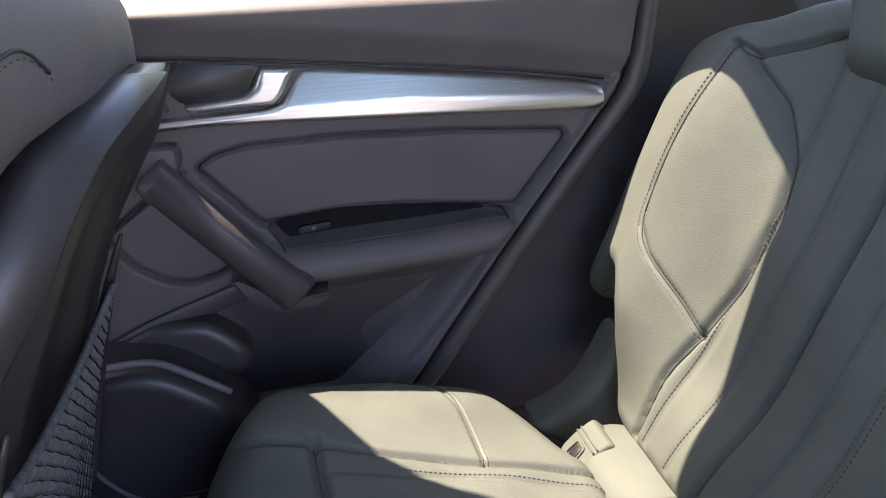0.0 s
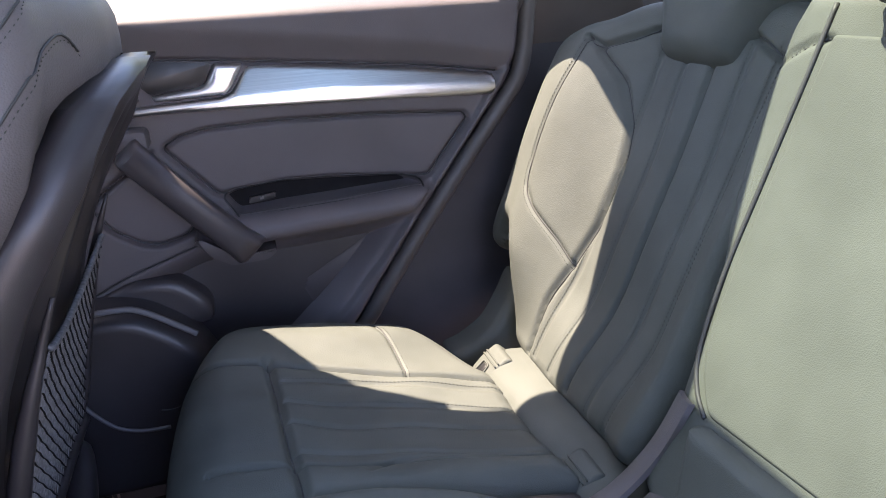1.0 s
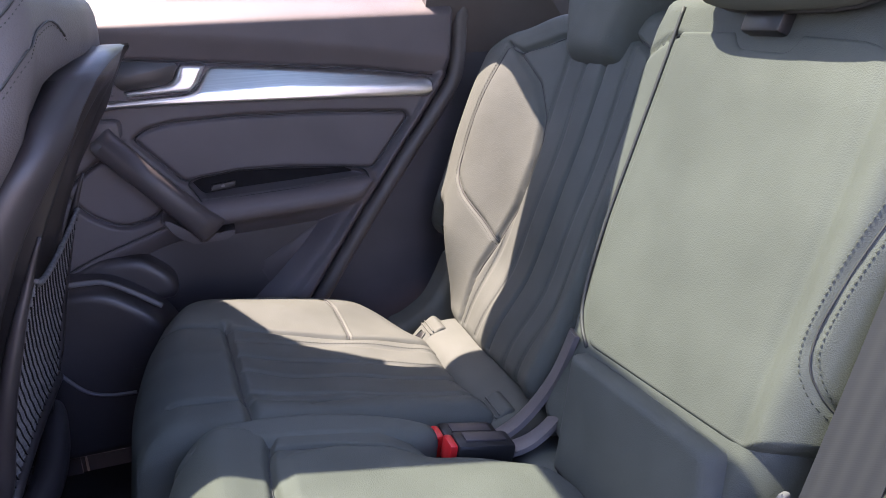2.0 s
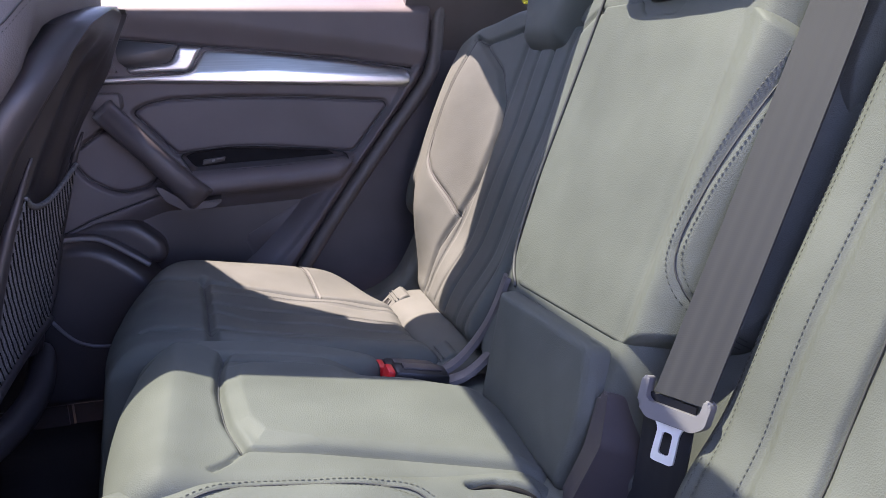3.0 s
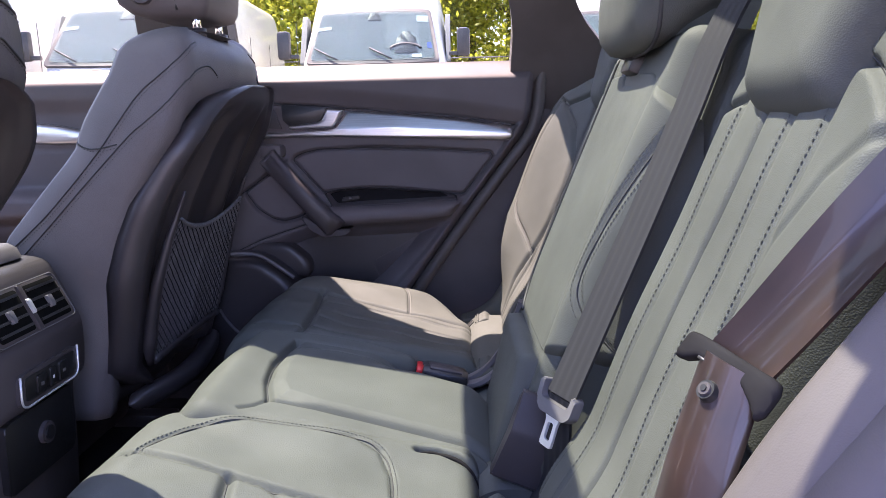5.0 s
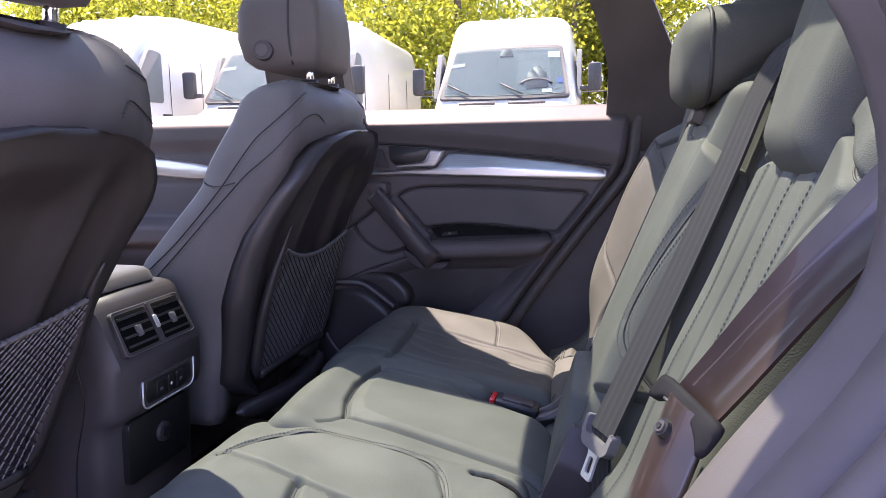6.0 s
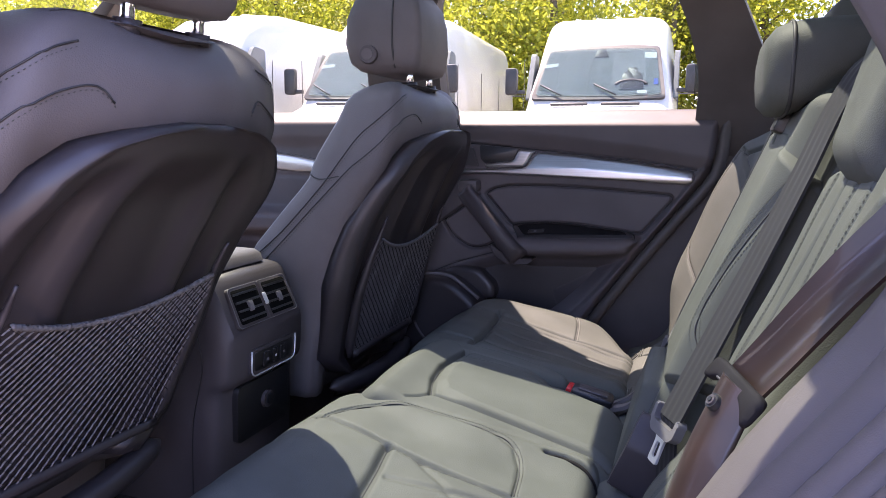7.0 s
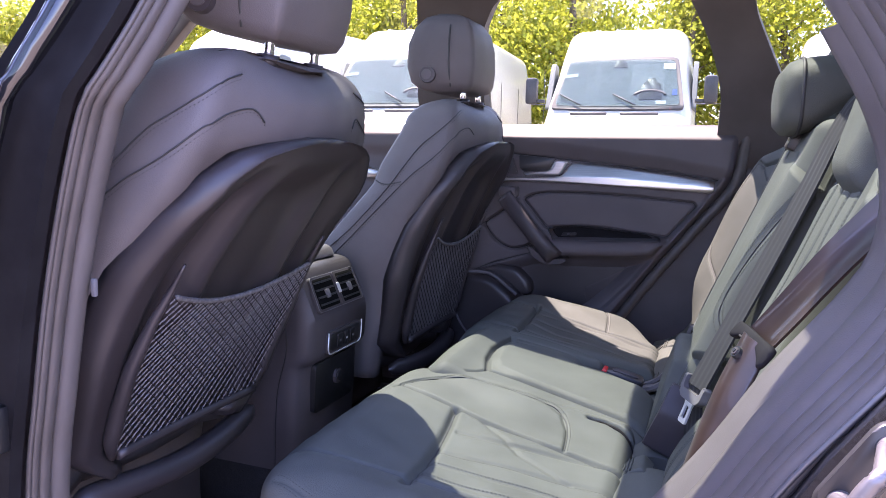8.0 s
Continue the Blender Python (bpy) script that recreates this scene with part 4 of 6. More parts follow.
    ob_ = spline(yz([(inner_b, 0.70), (inner_b, 0.90), (inner_b + 0.004, 1.06), (inner_b + 0.02, 1.115), (inner_b + 0.07, 1.138), (0.40, 1.142), (0.49, 1.130), *([(0.545, 1.100)] if s > 0 else [(0.518, 1.108)]), *flank, (0.500, 0.640), (0.45, 0.638), (0.35, 0.640), (inner_b + 0.03, 0.655)], s), 200, True)
    wing_in = yz([(0.478, 0.655), (0.472, 0.73), (0.456, 0.79), (0.444, 0.85), (0.440, 0.92), (0.450, 0.98), (0.480, 1.025), (0.530, 1.058)], s)
    wing_st = yz([(0.456, 0.790), (0.490, 0.812), (0.540, 0.838), (0.566, 0.862), (0.575, 0.90), (0.575, 0.950), (0.567, 1.01), (0.556, 1.066)], s)
    top_seam = yz([(0.560, 1.068), (0.525, 1.060), (0.47, 1.092), (0.44, 1.100), (0.30, 1.100), (inner_b + 0.06, 1.075), (inner_b + 0.01, 1.062)], s)
    mid_seam = [yz([(a, 1.09), (a - 0.006, 0.95), (a - 0.004, 0.80), (a + 0.012, 0.66)], s) for a in (0.445, 0.395, 0.345, 0.290, 0.245)]

    def back(u, v):
        y, z = s * u, 0.759 + v * 0.9269
        h = -0.072 + 0.0 * y
        side = swell * ramp(y, 0.420, 0.575) - (0.046 * ramp(y, 0.615, 0.71) if s > 0 else 0.10 * ramp(y, 0.51, 0.60))
        h = h + side * ramp(z, 0.66, 0.78) * (1 - 0.15 * ramp(z, 0.98, 1.10))
        h = h + (0.026 if s > 0 else 0.0) * bump_at(y, inner_b + 0.015, 0.045) * ramp(1.10 - z, 0, 0.15)
        h = h + 0.014 * ramp(0.78 - z, 0, 0.10)
        return h + 0.0014 * np.sin(33 * z + 2 * np.sin(19 * y)) * np.sin(29 * y)

    gb = [(wing_in, 0.0045, 0.007 if s > 0 else 0.003), (wing_st, 0.0045, 0.0035 if s > 0 else 0.0), (top_seam, 0.004, 0.008), (mid_seam[2], 0.004, 0.007)] + [(m, 0.0055, 0.0035) for m in (mid_seam[0], mid_seam[1], mid_seam[3], mid_seam[4])]
    backrest, hb = pad("backrest", BACKP, ob_, LEATHER, seat, 0.030, 0.028, 0.0, 0.10, gb, back, "grey leather backrest with a stitched side bolster", 440, 130)
    lines = ([offset_line(wing_st, 0.0050), offset_line(wing_st, -0.0050)] if s > 0 else []) + [offset_line(mid_seam[k], d) for k in (0, 1, 3, 4) for d in (0.005,)] + [offset_line(mid_seam[4], -0.005)]
    stitches("stitching", BACKP, hb, lines, backrest)
    creases(BACKP, hb, [wing_st, wing_in, top_seam, mid_seam[2]] if s > 0 else [top_seam, mid_seam[2]], backrest, 0.0009)
    # headrest: a saddle lying against the top of the backrest
    c = 0.378
    oh = spline(yz([(c - 0.082, 1.090), (c - 0.066, 1.062), (c, 1.056), (c + 0.066, 1.062), (c + 0.084, 1.090), (c + 0.108, 1.14), (c + 0.120, 1.20), (c + 0.122, 1.29), (c + 0.105, 1.332), (c, 1.342), (c - 0.105, 1.332), (c - 0.122, 1.29), (c - 0.118, 1.20), (c - 0.10, 1.14)], s), 120, True)
    pad("headrest", BACKP, oh, LEATHER, seat, 0.052, 0.038, 0.008, 0.13, (), lambda u, v: -0.072 + 0.012 * ramp(v, 0.3, 0.5), "grey leather saddle headrest", 120, 30, 0.06)
    return seat


outer_seat(1, 0.200, 0.172, 0.064, "grey leather outer rear seat beside the closed door")
outer_seat(-1, 0.098, 0.226, 0.010, "grey leather outer rear seat beside the open doorway")

middle_seat = thing("middle_seat", (0.3, 0.03, 0.40), "grey leather middle rear seat with folded armrest", "car seat")
om = spline(xy([(0.055, -0.128), (0.040, -0.06), (0.036, 0.03), (0.040, 0.13), (0.060, 0.180), (0.11, 0.194), (0.25, 0.194), (0.302, 0.186), (0.314, 0.140), (0.334, 0.106), (0.376, 0.080), (0.425, 0.062), (0.450, 0.030), (0.456, 0.0), (0.456, -0.11), (0.44, -0.140), (0.30, -0.138), (0.15, -0.134)]), 160, True)
split = xy([(0.142, 0.175), (0.139, 0.150), (0.134, 0.104), (0.133, 0.033), (0.140, -0.027), (0.155, -0.072)])
long_far = xy([(0.138, 0.136), (0.209, 0.134), (0.319, 0.112), (0.378, 0.077), (0.447, 0.043)])
branch = xy([(0.155, -0.074), (0.142, -0.094), (0.128, -0.108)])
long_near = xy([(0.155, -0.072), (0.214, -0.077), (0.290, -0.090), (0.370, -0.105), (0.452, -0.122)])
SEAT_PAD = np.array([*xy([(0.142, 0.112), (0.160, 0.126)]), *long_far[1:], *long_near[::-1][:-1], *xy([(0.165, -0.062), (0.148, -0.030), (0.140, 0.03)])])


def middle_shape(u, v):
    x = u * 0.9859 + 0.1
    raised = 0.006 * ramp(inside_distance(np.stack([u, v], 1), SEAT_PAD), -0.001, 0.016)
    return -0.011 + raised - 0.040 * ramp(0.09 - x, 0, 0.08) + 0.008 * bump_at(v, 0.02, 0.09) + 0.008 * bump_at(x, 0.09, 0.03) - 0.02 * ramp(x, 0.40, 0.46) - 0.016 * ramp(v, 0.070, 0.112) * ramp(x, 0.25, 0.32)


mc, hm = pad("cushion", CUSHP, om, LEATHER, middle_seat, 0.026, 0.028, 0.0, 0.20, [(split, 0.0045, 0.010), (long_far, 0.004, 0.006), (long_near, 0.004, 0.006), (branch, 0.003, 0.004)], middle_shape, "grey leather middle cushion", 420, 140)
creases(CUSHP, hm, [split, long_far, long_near], mc, 0.0009)
pad("inner_roll", CUSHP, spline(xy([(0.045, 0.150), (0.065, 0.186), (0.105, 0.204), (0.190, 0.214), (0.270, 0.200), (0.318, 0.178), (0.330, 0.158), (0.312, 0.140), (0.21, 0.146), (0.13, 0.146), (0.07, 0.134)]), 100, True), LEATHER, middle_seat, 0.022, 0.020, 0.0, 0.06, (), lambda u, v: -0.004 - 0.030 * ramp(0.09 - (u * 0.9859 + 0.1), 0, 0.07), "soft leather roll along the edge of the cushion", 180, 26)
# backrest core, folded armrest panel and the block under it
oc2 = spline(yz([(0.130, 0.66), (0.150, 0.76), (0.166, 0.87), (0.187, 0.93), (0.198, 0.99), (0.208, 1.065), (0.206, 1.115), (0.17, 1.138), (-0.10, 1.140), (-0.20, 1.150), (-0.245, 1.140), (-0.252, 1.09), (-0.240, 1.03), (-0.236, 0.95), (-0.236, 0.86), (-0.236, 0.78), (-0.225, 0.70), (-0.18, 0.66)]), 170, True)


def core_shape(u, v):
    z = 0.759 + v * 0.9269
    return -0.024 - 0.046 * ramp(-u, 0.140, 0.190) - 0.06 * ramp(-u, 0.212, 0.232) - 0.034 * ramp(-u, 0.158, 0.215) * ramp(1.06 - z, 0.0, 0.10)


core, hcore = pad("backrest", BACKP, oc2, LEATHER, middle_seat, 0.022, 0.025, 0.0, 0.10, [(yz([(0.150, 1.092), (0.170, 1.086), (0.192, 1.072), (0.212, 1.056)]), 0.003, 0.005)], core_shape, "grey leather middle backrest", 300, 90)
creases(BACKP, hcore, [yz([(0.152, 1.092), (0.170, 1.086), (0.192, 1.072), (0.205, 1.062)])], core, 0.0009)
arm = rounded(yz([(0.100, 0.762), (0.128, 0.790), (0.144, 0.83), (0.150, 0.95), (0.152, 1.100), (0.060, 1.101), (0.048, 1.086), (-0.012, 1.084), (-0.020, 1.099), (-0.10, 1.096), (-0.150, 1.074), (-0.205, 1.046), (-0.240, 1.000), (-0.243, 0.92), (-0.232, 0.86), (-0.205, 0.812), (-0.165, 0.792), (-0.140, 0.774)]), [0.012, 0.02, 0.02, 0.02, 0.010, 0.006, 0.006, 0.006, 0.006, 0.02, 0.02, 0.012, 0.02, 0.03, 0.03, 0.02, 0.02, 0.006])
arm_crease = yz([(-0.120, 1.085), (-0.126, 1.00), (-0.130, 0.905), (-0.132, 0.84), (-0.136, 0.785)])
strip_line = yz([(-0.182, 1.058), (-0.170, 0.99), (-0.161, 0.925), (-0.159, 0.872), (-0.172, 0.842), (-0.192, 0.826), (-0.208, 0.817)])
fold, hfold = pad("armrest", BACKP, arm, LEATHER, middle_seat, 0.028, 0.009, 0.002, 0.02, [(arm_crease, 0.009, 0.0028), (strip_line, 0.0035, 0.0035)], lambda u, v: -0.028 + 0.003 * ramp(-u, 0.128, 0.150) - 0.068 * ramp(-u, 0.150, 0.218), "folded-up leather armrest panel with a stitched seam", 420, 110)
stitches("stitching", BACKP, hfold, [offset_line(strip_line, 0.0052), offset_line(strip_line, -0.0052)], fold, wide=0.0007)
creases(BACKP, hfold, [strip_line], fold, 0.0009)
tube("panel_piping", BACKP.at(spline(yz([(0.100, 0.764), (0.122, 0.780), (0.140, 0.810), (0.151, 0.88), (0.154, 0.98), (0.156, 1.06), (0.158, 1.120)]), 50), np.full(50, -0.001)), 0.0024, SEAM, middle_seat, "dark piping along the armrest panel", 8)
pad("armrest_foot", BACKP, rounded(yz([(0.104, 0.760), (-0.128, 0.772), (-0.150, 0.71), (-0.140, 0.63), (0.08, 0.63), (0.090, 0.69)]), 0.010), LEATHER, middle_seat, 0.032, 0.014, 0.004, 0.04, (), lambda u, v: -0.012 + 0.12 * np.minimum(v, 0), "leather block below the armrest", 120, 20)
slab("armrest_bracket", rounded(yz([(-0.144, 0.736), (-0.156, 0.742), (-0.176, 0.700), (-0.168, 0.64), (-0.148, 0.64), (-0.154, 0.69)]), 0.006), BACKP, -0.05, 0.006, HARD, middle_seat, 0.005, "grey plastic hinge bracket")
rear_strip(middle_seat, 0.150, -0.165)
block("belt_slot", (0.636, 0.019, 1.106), (0.036, 0.050, 0.034), BLACK, middle_seat, 0.004, (0, 22, 0), "dark slot in the top of the backrest")
# middle headrest: thick saddle, reaching back over the seat
rows = []
for x, z0, z1, w in ((0.592, 1.150, 1.190, 0.075), (0.595, 1.128, 1.208, 0.104), (0.606, 1.116, 1.222, 0.116), (0.622, 1.114, 1.228, 0.120), (0.640, 1.120, 1.230, 0.121), (0.665, 1.142, 1.231, 0.121), (0.700, 1.162, 1.231, 0.120), (0.750, 1.180, 1.230, 0.116), (0.790, 1.194, 1.226, 0.106), (0.802, 1.204, 1.218, 0.090)):
    c, h = (z0 + z1) / 2, (z1 - z0) / 2
    ring = []
    for k in range(28):
        a = 2 * math.pi * k / 28
        ca, sa = math.cos(a), math.sin(a)
        ring.append((x, -0.005 + w * math.copysign(abs(ca) ** 0.55, ca), c + h * math.copysign(abs(sa) ** 0.6, sa)))
    rows.append(ring)
mh = loft("headrest", rows, LEATHER, middle_seat, "dark leather middle headrest")
tube("piping", [(0.622, y, z) for _, y, z in rows[3]], 0.0026, SEAM, mh, closed=True, sides=6)


# ---------------------------------------------------------------- front seats
FORE = [(0.56, -0.44), (0.70, -0.40), (0.827, -0.343), (0.873, -0.315), (1.004, -0.196), (1.045, -0.183), (1.126, -0.138), (1.165, -0.105)]
REAR = [(0.56, -0.160), (0.62, -0.142), (0.70, -0.127), (0.80, -0.098), (0.90, -0.060), (1.00, -0.014), (1.10, 0.034), (1.165, 0.022)]
EDGE = [(0.56, -0.180), (0.627, -0.170), (0.673, -0.159), (0.762, -0.137), (0.860, -0.115), (0.944, -0.077), (1.026, -0.022), (1.10, 0.000)]


def table(t, z):
    return float(np.interp(z, [a for a, _ in t], [b for _, b in t]))


def half_width(z):
    return float(np.interp(z, [0.55, 0.70, 0.85, 0.95, 1.03, 1.09, 1.14, 1.18, 1.20], [0.205, 0.222, 0.230, 0.228, 0.220, 0.207, 0.190, 0.160, 0.12]))


def front_seat(words, across, recline):
    seat = thing("front_seat", (-0.30, 0, 0.36), words, "car seat", "front seats")
    # upholstered back
    rows = []
    zs = np.concatenate([np.linspace(0.56, 1.12, 26), np.array((1.14, 1.155, 1.17, 1.183, 1.193, 1.199, 1.202))])
    for z in zs:
        w = half_width(z)
        f, r, e = table(FORE, min(z, 1.13)), table(REAR, min(z, 1.10)), table(EDGE, min(z, 1.10)) - 0.008
        if z > 1.13:
            q = math.sqrt(max(1 - ((z - 1.13) / 0.073) ** 2, 0))
            mid = -0.042
            f, r, e, w = mid + (f - mid) * q, mid + (r - mid) * q, mid + (e - mid) * q, 0.192 * (0.45 + 0.55 * q)
        ring = []
        k = 0.028 * float(ramp(1.10 - z, 0.0, 0.07))
        for a, fx in ((0.0, r - 0.012 - k), (0.35, r - 0.016 - k), (0.6, 0.6 * r + 0.4 * e - 0.014 - k), (0.82, 0.25 * r + 0.75 * e - 0.012), (0.94, e - 0.004), (1.0, e - 0.022), (1.0, 0.6 * e + 0.4 * f), (1.0, 0.3 * e + 0.7 * f), (0.97, f + 0.012), (0.90, f), (0.80, f + 0.004), (0.66, f + 0.032), (0.40, f + 0.045), (0.0, f + 0.048)):
            ring.append((a * w, fx))
        loop = [(x, y, z) for y, x in ring] + [(x, -y, z) for y, x in ring[-2:0:-1]]
        loop = [(x, y, z - 0.014 * math.exp(-(y / 0.10) ** 2) * float(ramp(z, 1.13, 1.19))) for x, y, z in loop]
        rows.append(loop)
    for f in (0.6, 0.2, 0.02):
        rows.append([(x, y * f, z) for x, y, z in rows[len(zs) - 1]])
    back = loft("backrest", rows, FRONT_LEATHER, seat, "black leather seat back")
    back.data.set_sharp_from_angle(angle=math.radians(85))
    bm = bmesh.new()
    bm.from_mesh(back.data)
    skin = BVHTree.FromBMesh(bm)
    bm.free()

    def skin_point(p):
        place, normal, _, _ = skin.find_nearest(Vector(p))
        out = 1 if normal.dot(place - Vector((-0.1, 0, place.z))) > 0 else -1
        return np.array(place + normal * 0.0008 * out)

    # seams over the shoulder and along the sides, each with a row of stitches
    upper = [(-0.337, 0.828, 0), (-0.235, 0.910, 0), (-0.150, 1.000, 0), (-0.087, 1.084, 0.208), (-0.057, 1.112, 0.200), (-0.029, 1.1365, 0.191), (-0.014, 1.158, 0.169), (-0.0135, 1.171, 0.137)]
    lower = [(-0.330, 0.800, 0), (-0.250, 0.875, 0), (-0.165, 0.960, 0), (-0.100, 1.025, 0.220), (-0.074, 1.046, 0.216), (-0.042, 1.073, 0.211), (-0.0195, 1.1005, 0.196), (-0.008, 1.121, 0.166), (0.0015, 1.132, 0.138), (0.007, 1.130, 0.123), (0.012, 1.118, 0.112)]
    shoulder = [(-0.186, 1.018, 0.205), (-0.172, 1.011, 0), (-0.150, 1.008, 0), (-0.118, 1.014, 0)]
    for sgn in (-1, 1):
        for line in (upper, lower, shoulder):
            q = spline([(x, sgn * (y or half_width(z) + 0.0006), z) for x, z, y in line], 70)
            seam = tube("side_seam", [skin_point(p) for p in q], 0.0011, SEAM, back, sides=8)
            thread_line("stitching", [skin_point(p + np.array((0.004, 0, -0.004))) for p in q], seam)
    # shell: curved back plate with a raised rim
    zz = np.concatenate([np.linspace(0.60, 1.06, 34), np.linspace(1.068, 1.105, 8)])
    aa = np.linspace(-1, 1, 41)
    outer = []
    for z in zz:
        w = float(np.interp(z, [0.60, 0.64, 0.80, 0.92, 1.00, 1.05, 1.08, 1.098, 1.105], [0.150, 0.205, 0.226, 0.222, 0.205, 0.178, 0.140, 0.085, 0.03]))
        row = []
        for a in aa:
            full = abs(a) * w / max(half_width(z), 0.01)
            x = table(REAR, z) * (1 - full ** 2) + table(EDGE, z) * full ** 2
            flute = 1 - 0.75 * math.exp(-((abs(a) - 0.42) / 0.12) ** 2) * float(ramp(z, 0.74, 0.86))
            hollow = 0.034 * float(ramp(1.08 - z, 0, 0.07)) * float(ramp(0.82 - abs(a), 0, 0.22)) * flute
            rim = 0.009 * float(np.exp(-((abs(a) - 0.93) / 0.05) ** 2))
            row.append((x + 0.012 + rim - hollow - 0.020 * float(ramp(abs(a), 0.955, 1.0)), a * w, z))
        outer.append(row)
    grid = np.array(outer)
    k = len(aa)
    rear = grid.reshape(-1, 3)
    front = rear - np.array((0.022, 0, 0))
    n = len(rear)
    faces = []
    for i in range(len(zz) - 1):
        for j in range(k - 1):
            q = (i * k + j, i * k + j + 1, (i + 1) * k + j + 1, (i + 1) * k + j)
            faces.append(q)
            faces.append(tuple(n + v for v in q[::-1]))
    rim_loop = [j for j in range(k)] + [i * k + k - 1 for i in range(1, len(zz))] + [(len(zz) - 1) * k + j for j in range(k - 2, -1, -1)] + [i * k for i in range(len(zz) - 2, 0, -1)]
    for a, b in zip(rim_loop, rim_loop[1:] + rim_loop[:1]):
        faces.append((a, n + a, n + b, b))
    shell = adopt(mesh_object("back_shell", np.concatenate([rear, front]), faces, SHELL), seat, "dark plastic back shell")

    # luggage net, taut between two fins: slanting cords, a rolled hem, thin ties across
    bow = np.polyfit([a for a, _ in EDGE], [b for _, b in EDGE], 3)

    def net_width(z):
        return float(np.interp(z, [0.645, 0.66, 0.78, 0.86, 0.90], [0.148, 0.158, 0.168, 0.164, 0.158]))

    def net_top(y):
        return 0.858 + 0.034 * (abs(y) / 0.165) ** 2

    def net_point(y, z):
        return (float(np.polyval(bow, z)) + 0.040 - 0.003 * (1 - (y / 0.17) ** 2), y, z)

    net = tube("net", [net_point(y, net_top(y) + 0.0012 * math.sin(900 * y)) for y in np.linspace(-0.154, 0.154, 120)], 0.0035, NET, seat, "grey elastic luggage net", sides=7)
    verts, faces = [], []

    def cord(pts, r):
        p = np.array(pts)
        base = len(verts)
        for q in p:
            for dx, dy, dz in ((r, 0, 0), (0, r, -0.6 * r), (-r * 0.5, 0, 0), (0, -r, 0.6 * r)):
                verts.append((q[0] + dx, q[1] + dy, q[2] + dz))
        for i in range(len(p) - 1):
            for m in range(4):
                l = (m + 1) % 4
                faces.append((base + i * 4 + m, base + i * 4 + l, base + i * 4 + 4 + l, base + i * 4 + 4 + m))

    for k in range(45):
        c = -0.46 + 0.0156 * k
        slope = float(np.interp(c, [-0.34, -0.10, 0.10, 0.22], [1.15, 0.85, 0.42, 0.15]))
        pts = []
        for z in np.linspace(0.650, 0.895, 110):
            y = c + slope * (z - 0.66) + 0.0006 * math.sin(700 * z + k)
            if abs(y) < net_width(z) and z < net_top(y):
                pts.append(net_point(y, z))
        if len(pts) > 2:
            cord(pts, 0.0012)
    tagged(adopt(mesh_object("netting", verts, faces, NET, False), net), kind="stuff")
    verts, faces = [], []
    for k in range(40):
        pts = []
        for z in np.linspace(0.650, 0.895, 60):
            y = -0.17 + 0.0172 * k - 1.25 * (z - 0.66) - 0.9 * (z - 0.76) ** 2 + 0.0008 * math.sin(160 * z + 2 * k)
            if abs(y) < net_width(z) and z < net_top(y):
                x, y, z = net_point(y, z)
                pts.append((x + 0.0012, y, z))
        if len(pts) > 2:
            cord(pts, 0.0013)
    tagged(adopt(mesh_object("cross_netting", verts, faces, DULL_BLACK, False), net, "thin black cords across the net"), kind="stuff")
    for sgn in (-1, 1):
        q = [net_point(sgn * (net_width(min(z, 0.90)) + 0.004), z) for z in np.linspace(0.640, 0.935, 24)]
        tube("net_fin", [(x - 0.006, y, z) for x, y, z in q], np.interp(np.linspace(0, 1, 24), [0, 0.15, 0.6, 1], [0.006, 0.012, 0.009, 0.002]), SHELL, net, "dark plastic fin beside the net", sides=12)
    tube("net_rail", [net_point(y, 0.646) for y in np.linspace(-0.15, 0.15, 16)], 0.008, SHELL, net)
    moved = [back, shell, net]
    # lower bar, seat base and cushion
    bar = tube("lower_bar", [(-0.150 + 0.02 * math.cos(9 * y), y, 0.585 - 0.012 * math.cos(8 * y)) for y in np.linspace(-0.20, 0.20, 20)], 0.020 * np.sqrt(1.02 - np.linspace(-1, 1, 20) ** 8), SHELL, seat, "dark plastic bar below the shell", 12)
    cb = rounded([(-0.95, -0.25), (-0.34, -0.225), (-0.34, 0.225), (-0.95, 0.25)], 0.06)
    pad("cushion", Plane((0, 0, 0.60), (0.985, 0, -0.17), (0, 1, 0)), cb, FRONT_LEATHER, seat, 0.05, 0.05, 0.02, 0.12, (), None, "black leather seat cushion", 100, 14)
    block("seat_base", (-0.60, 0, 0.47), (0.50, 0.38, 0.14), HARD, seat, 0.02)
    for sgn in (-1, 1):
        block("seat_rail", (-0.58, sgn * 0.18, 0.392), (0.66, 0.045, 0.03), HARD, seat, 0.005)
    # headrest on two chrome posts
    rows = []
    for z, f, r, wf, wr in ((1.214, -0.110, -0.030, 0.085, 0.060), (1.220, -0.135, -0.016, 0.110, 0.078), (1.235, -0.152, -0.010, 0.122, 0.084), (1.270, -0.160, -0.006, 0.128, 0.086), (1.32, -0.158, -0.008, 0.126, 0.084), (1.355, -0.145, -0.016, 0.118, 0.078), (1.378, -0.125, -0.032, 0.104, 0.066), (1.388, -0.100, -0.055, 0.080, 0.050)):
        pts = rounded([(f, -wf), (r, -wr), (r, wr), (f, wf)], [0.035, 0.012, 0.012, 0.035], 5)
        rows.append([(x, y, z) for x, y in pts])
    head = loft("headrest", rows, FRONT_LEATHER, seat, "black leather headrest")
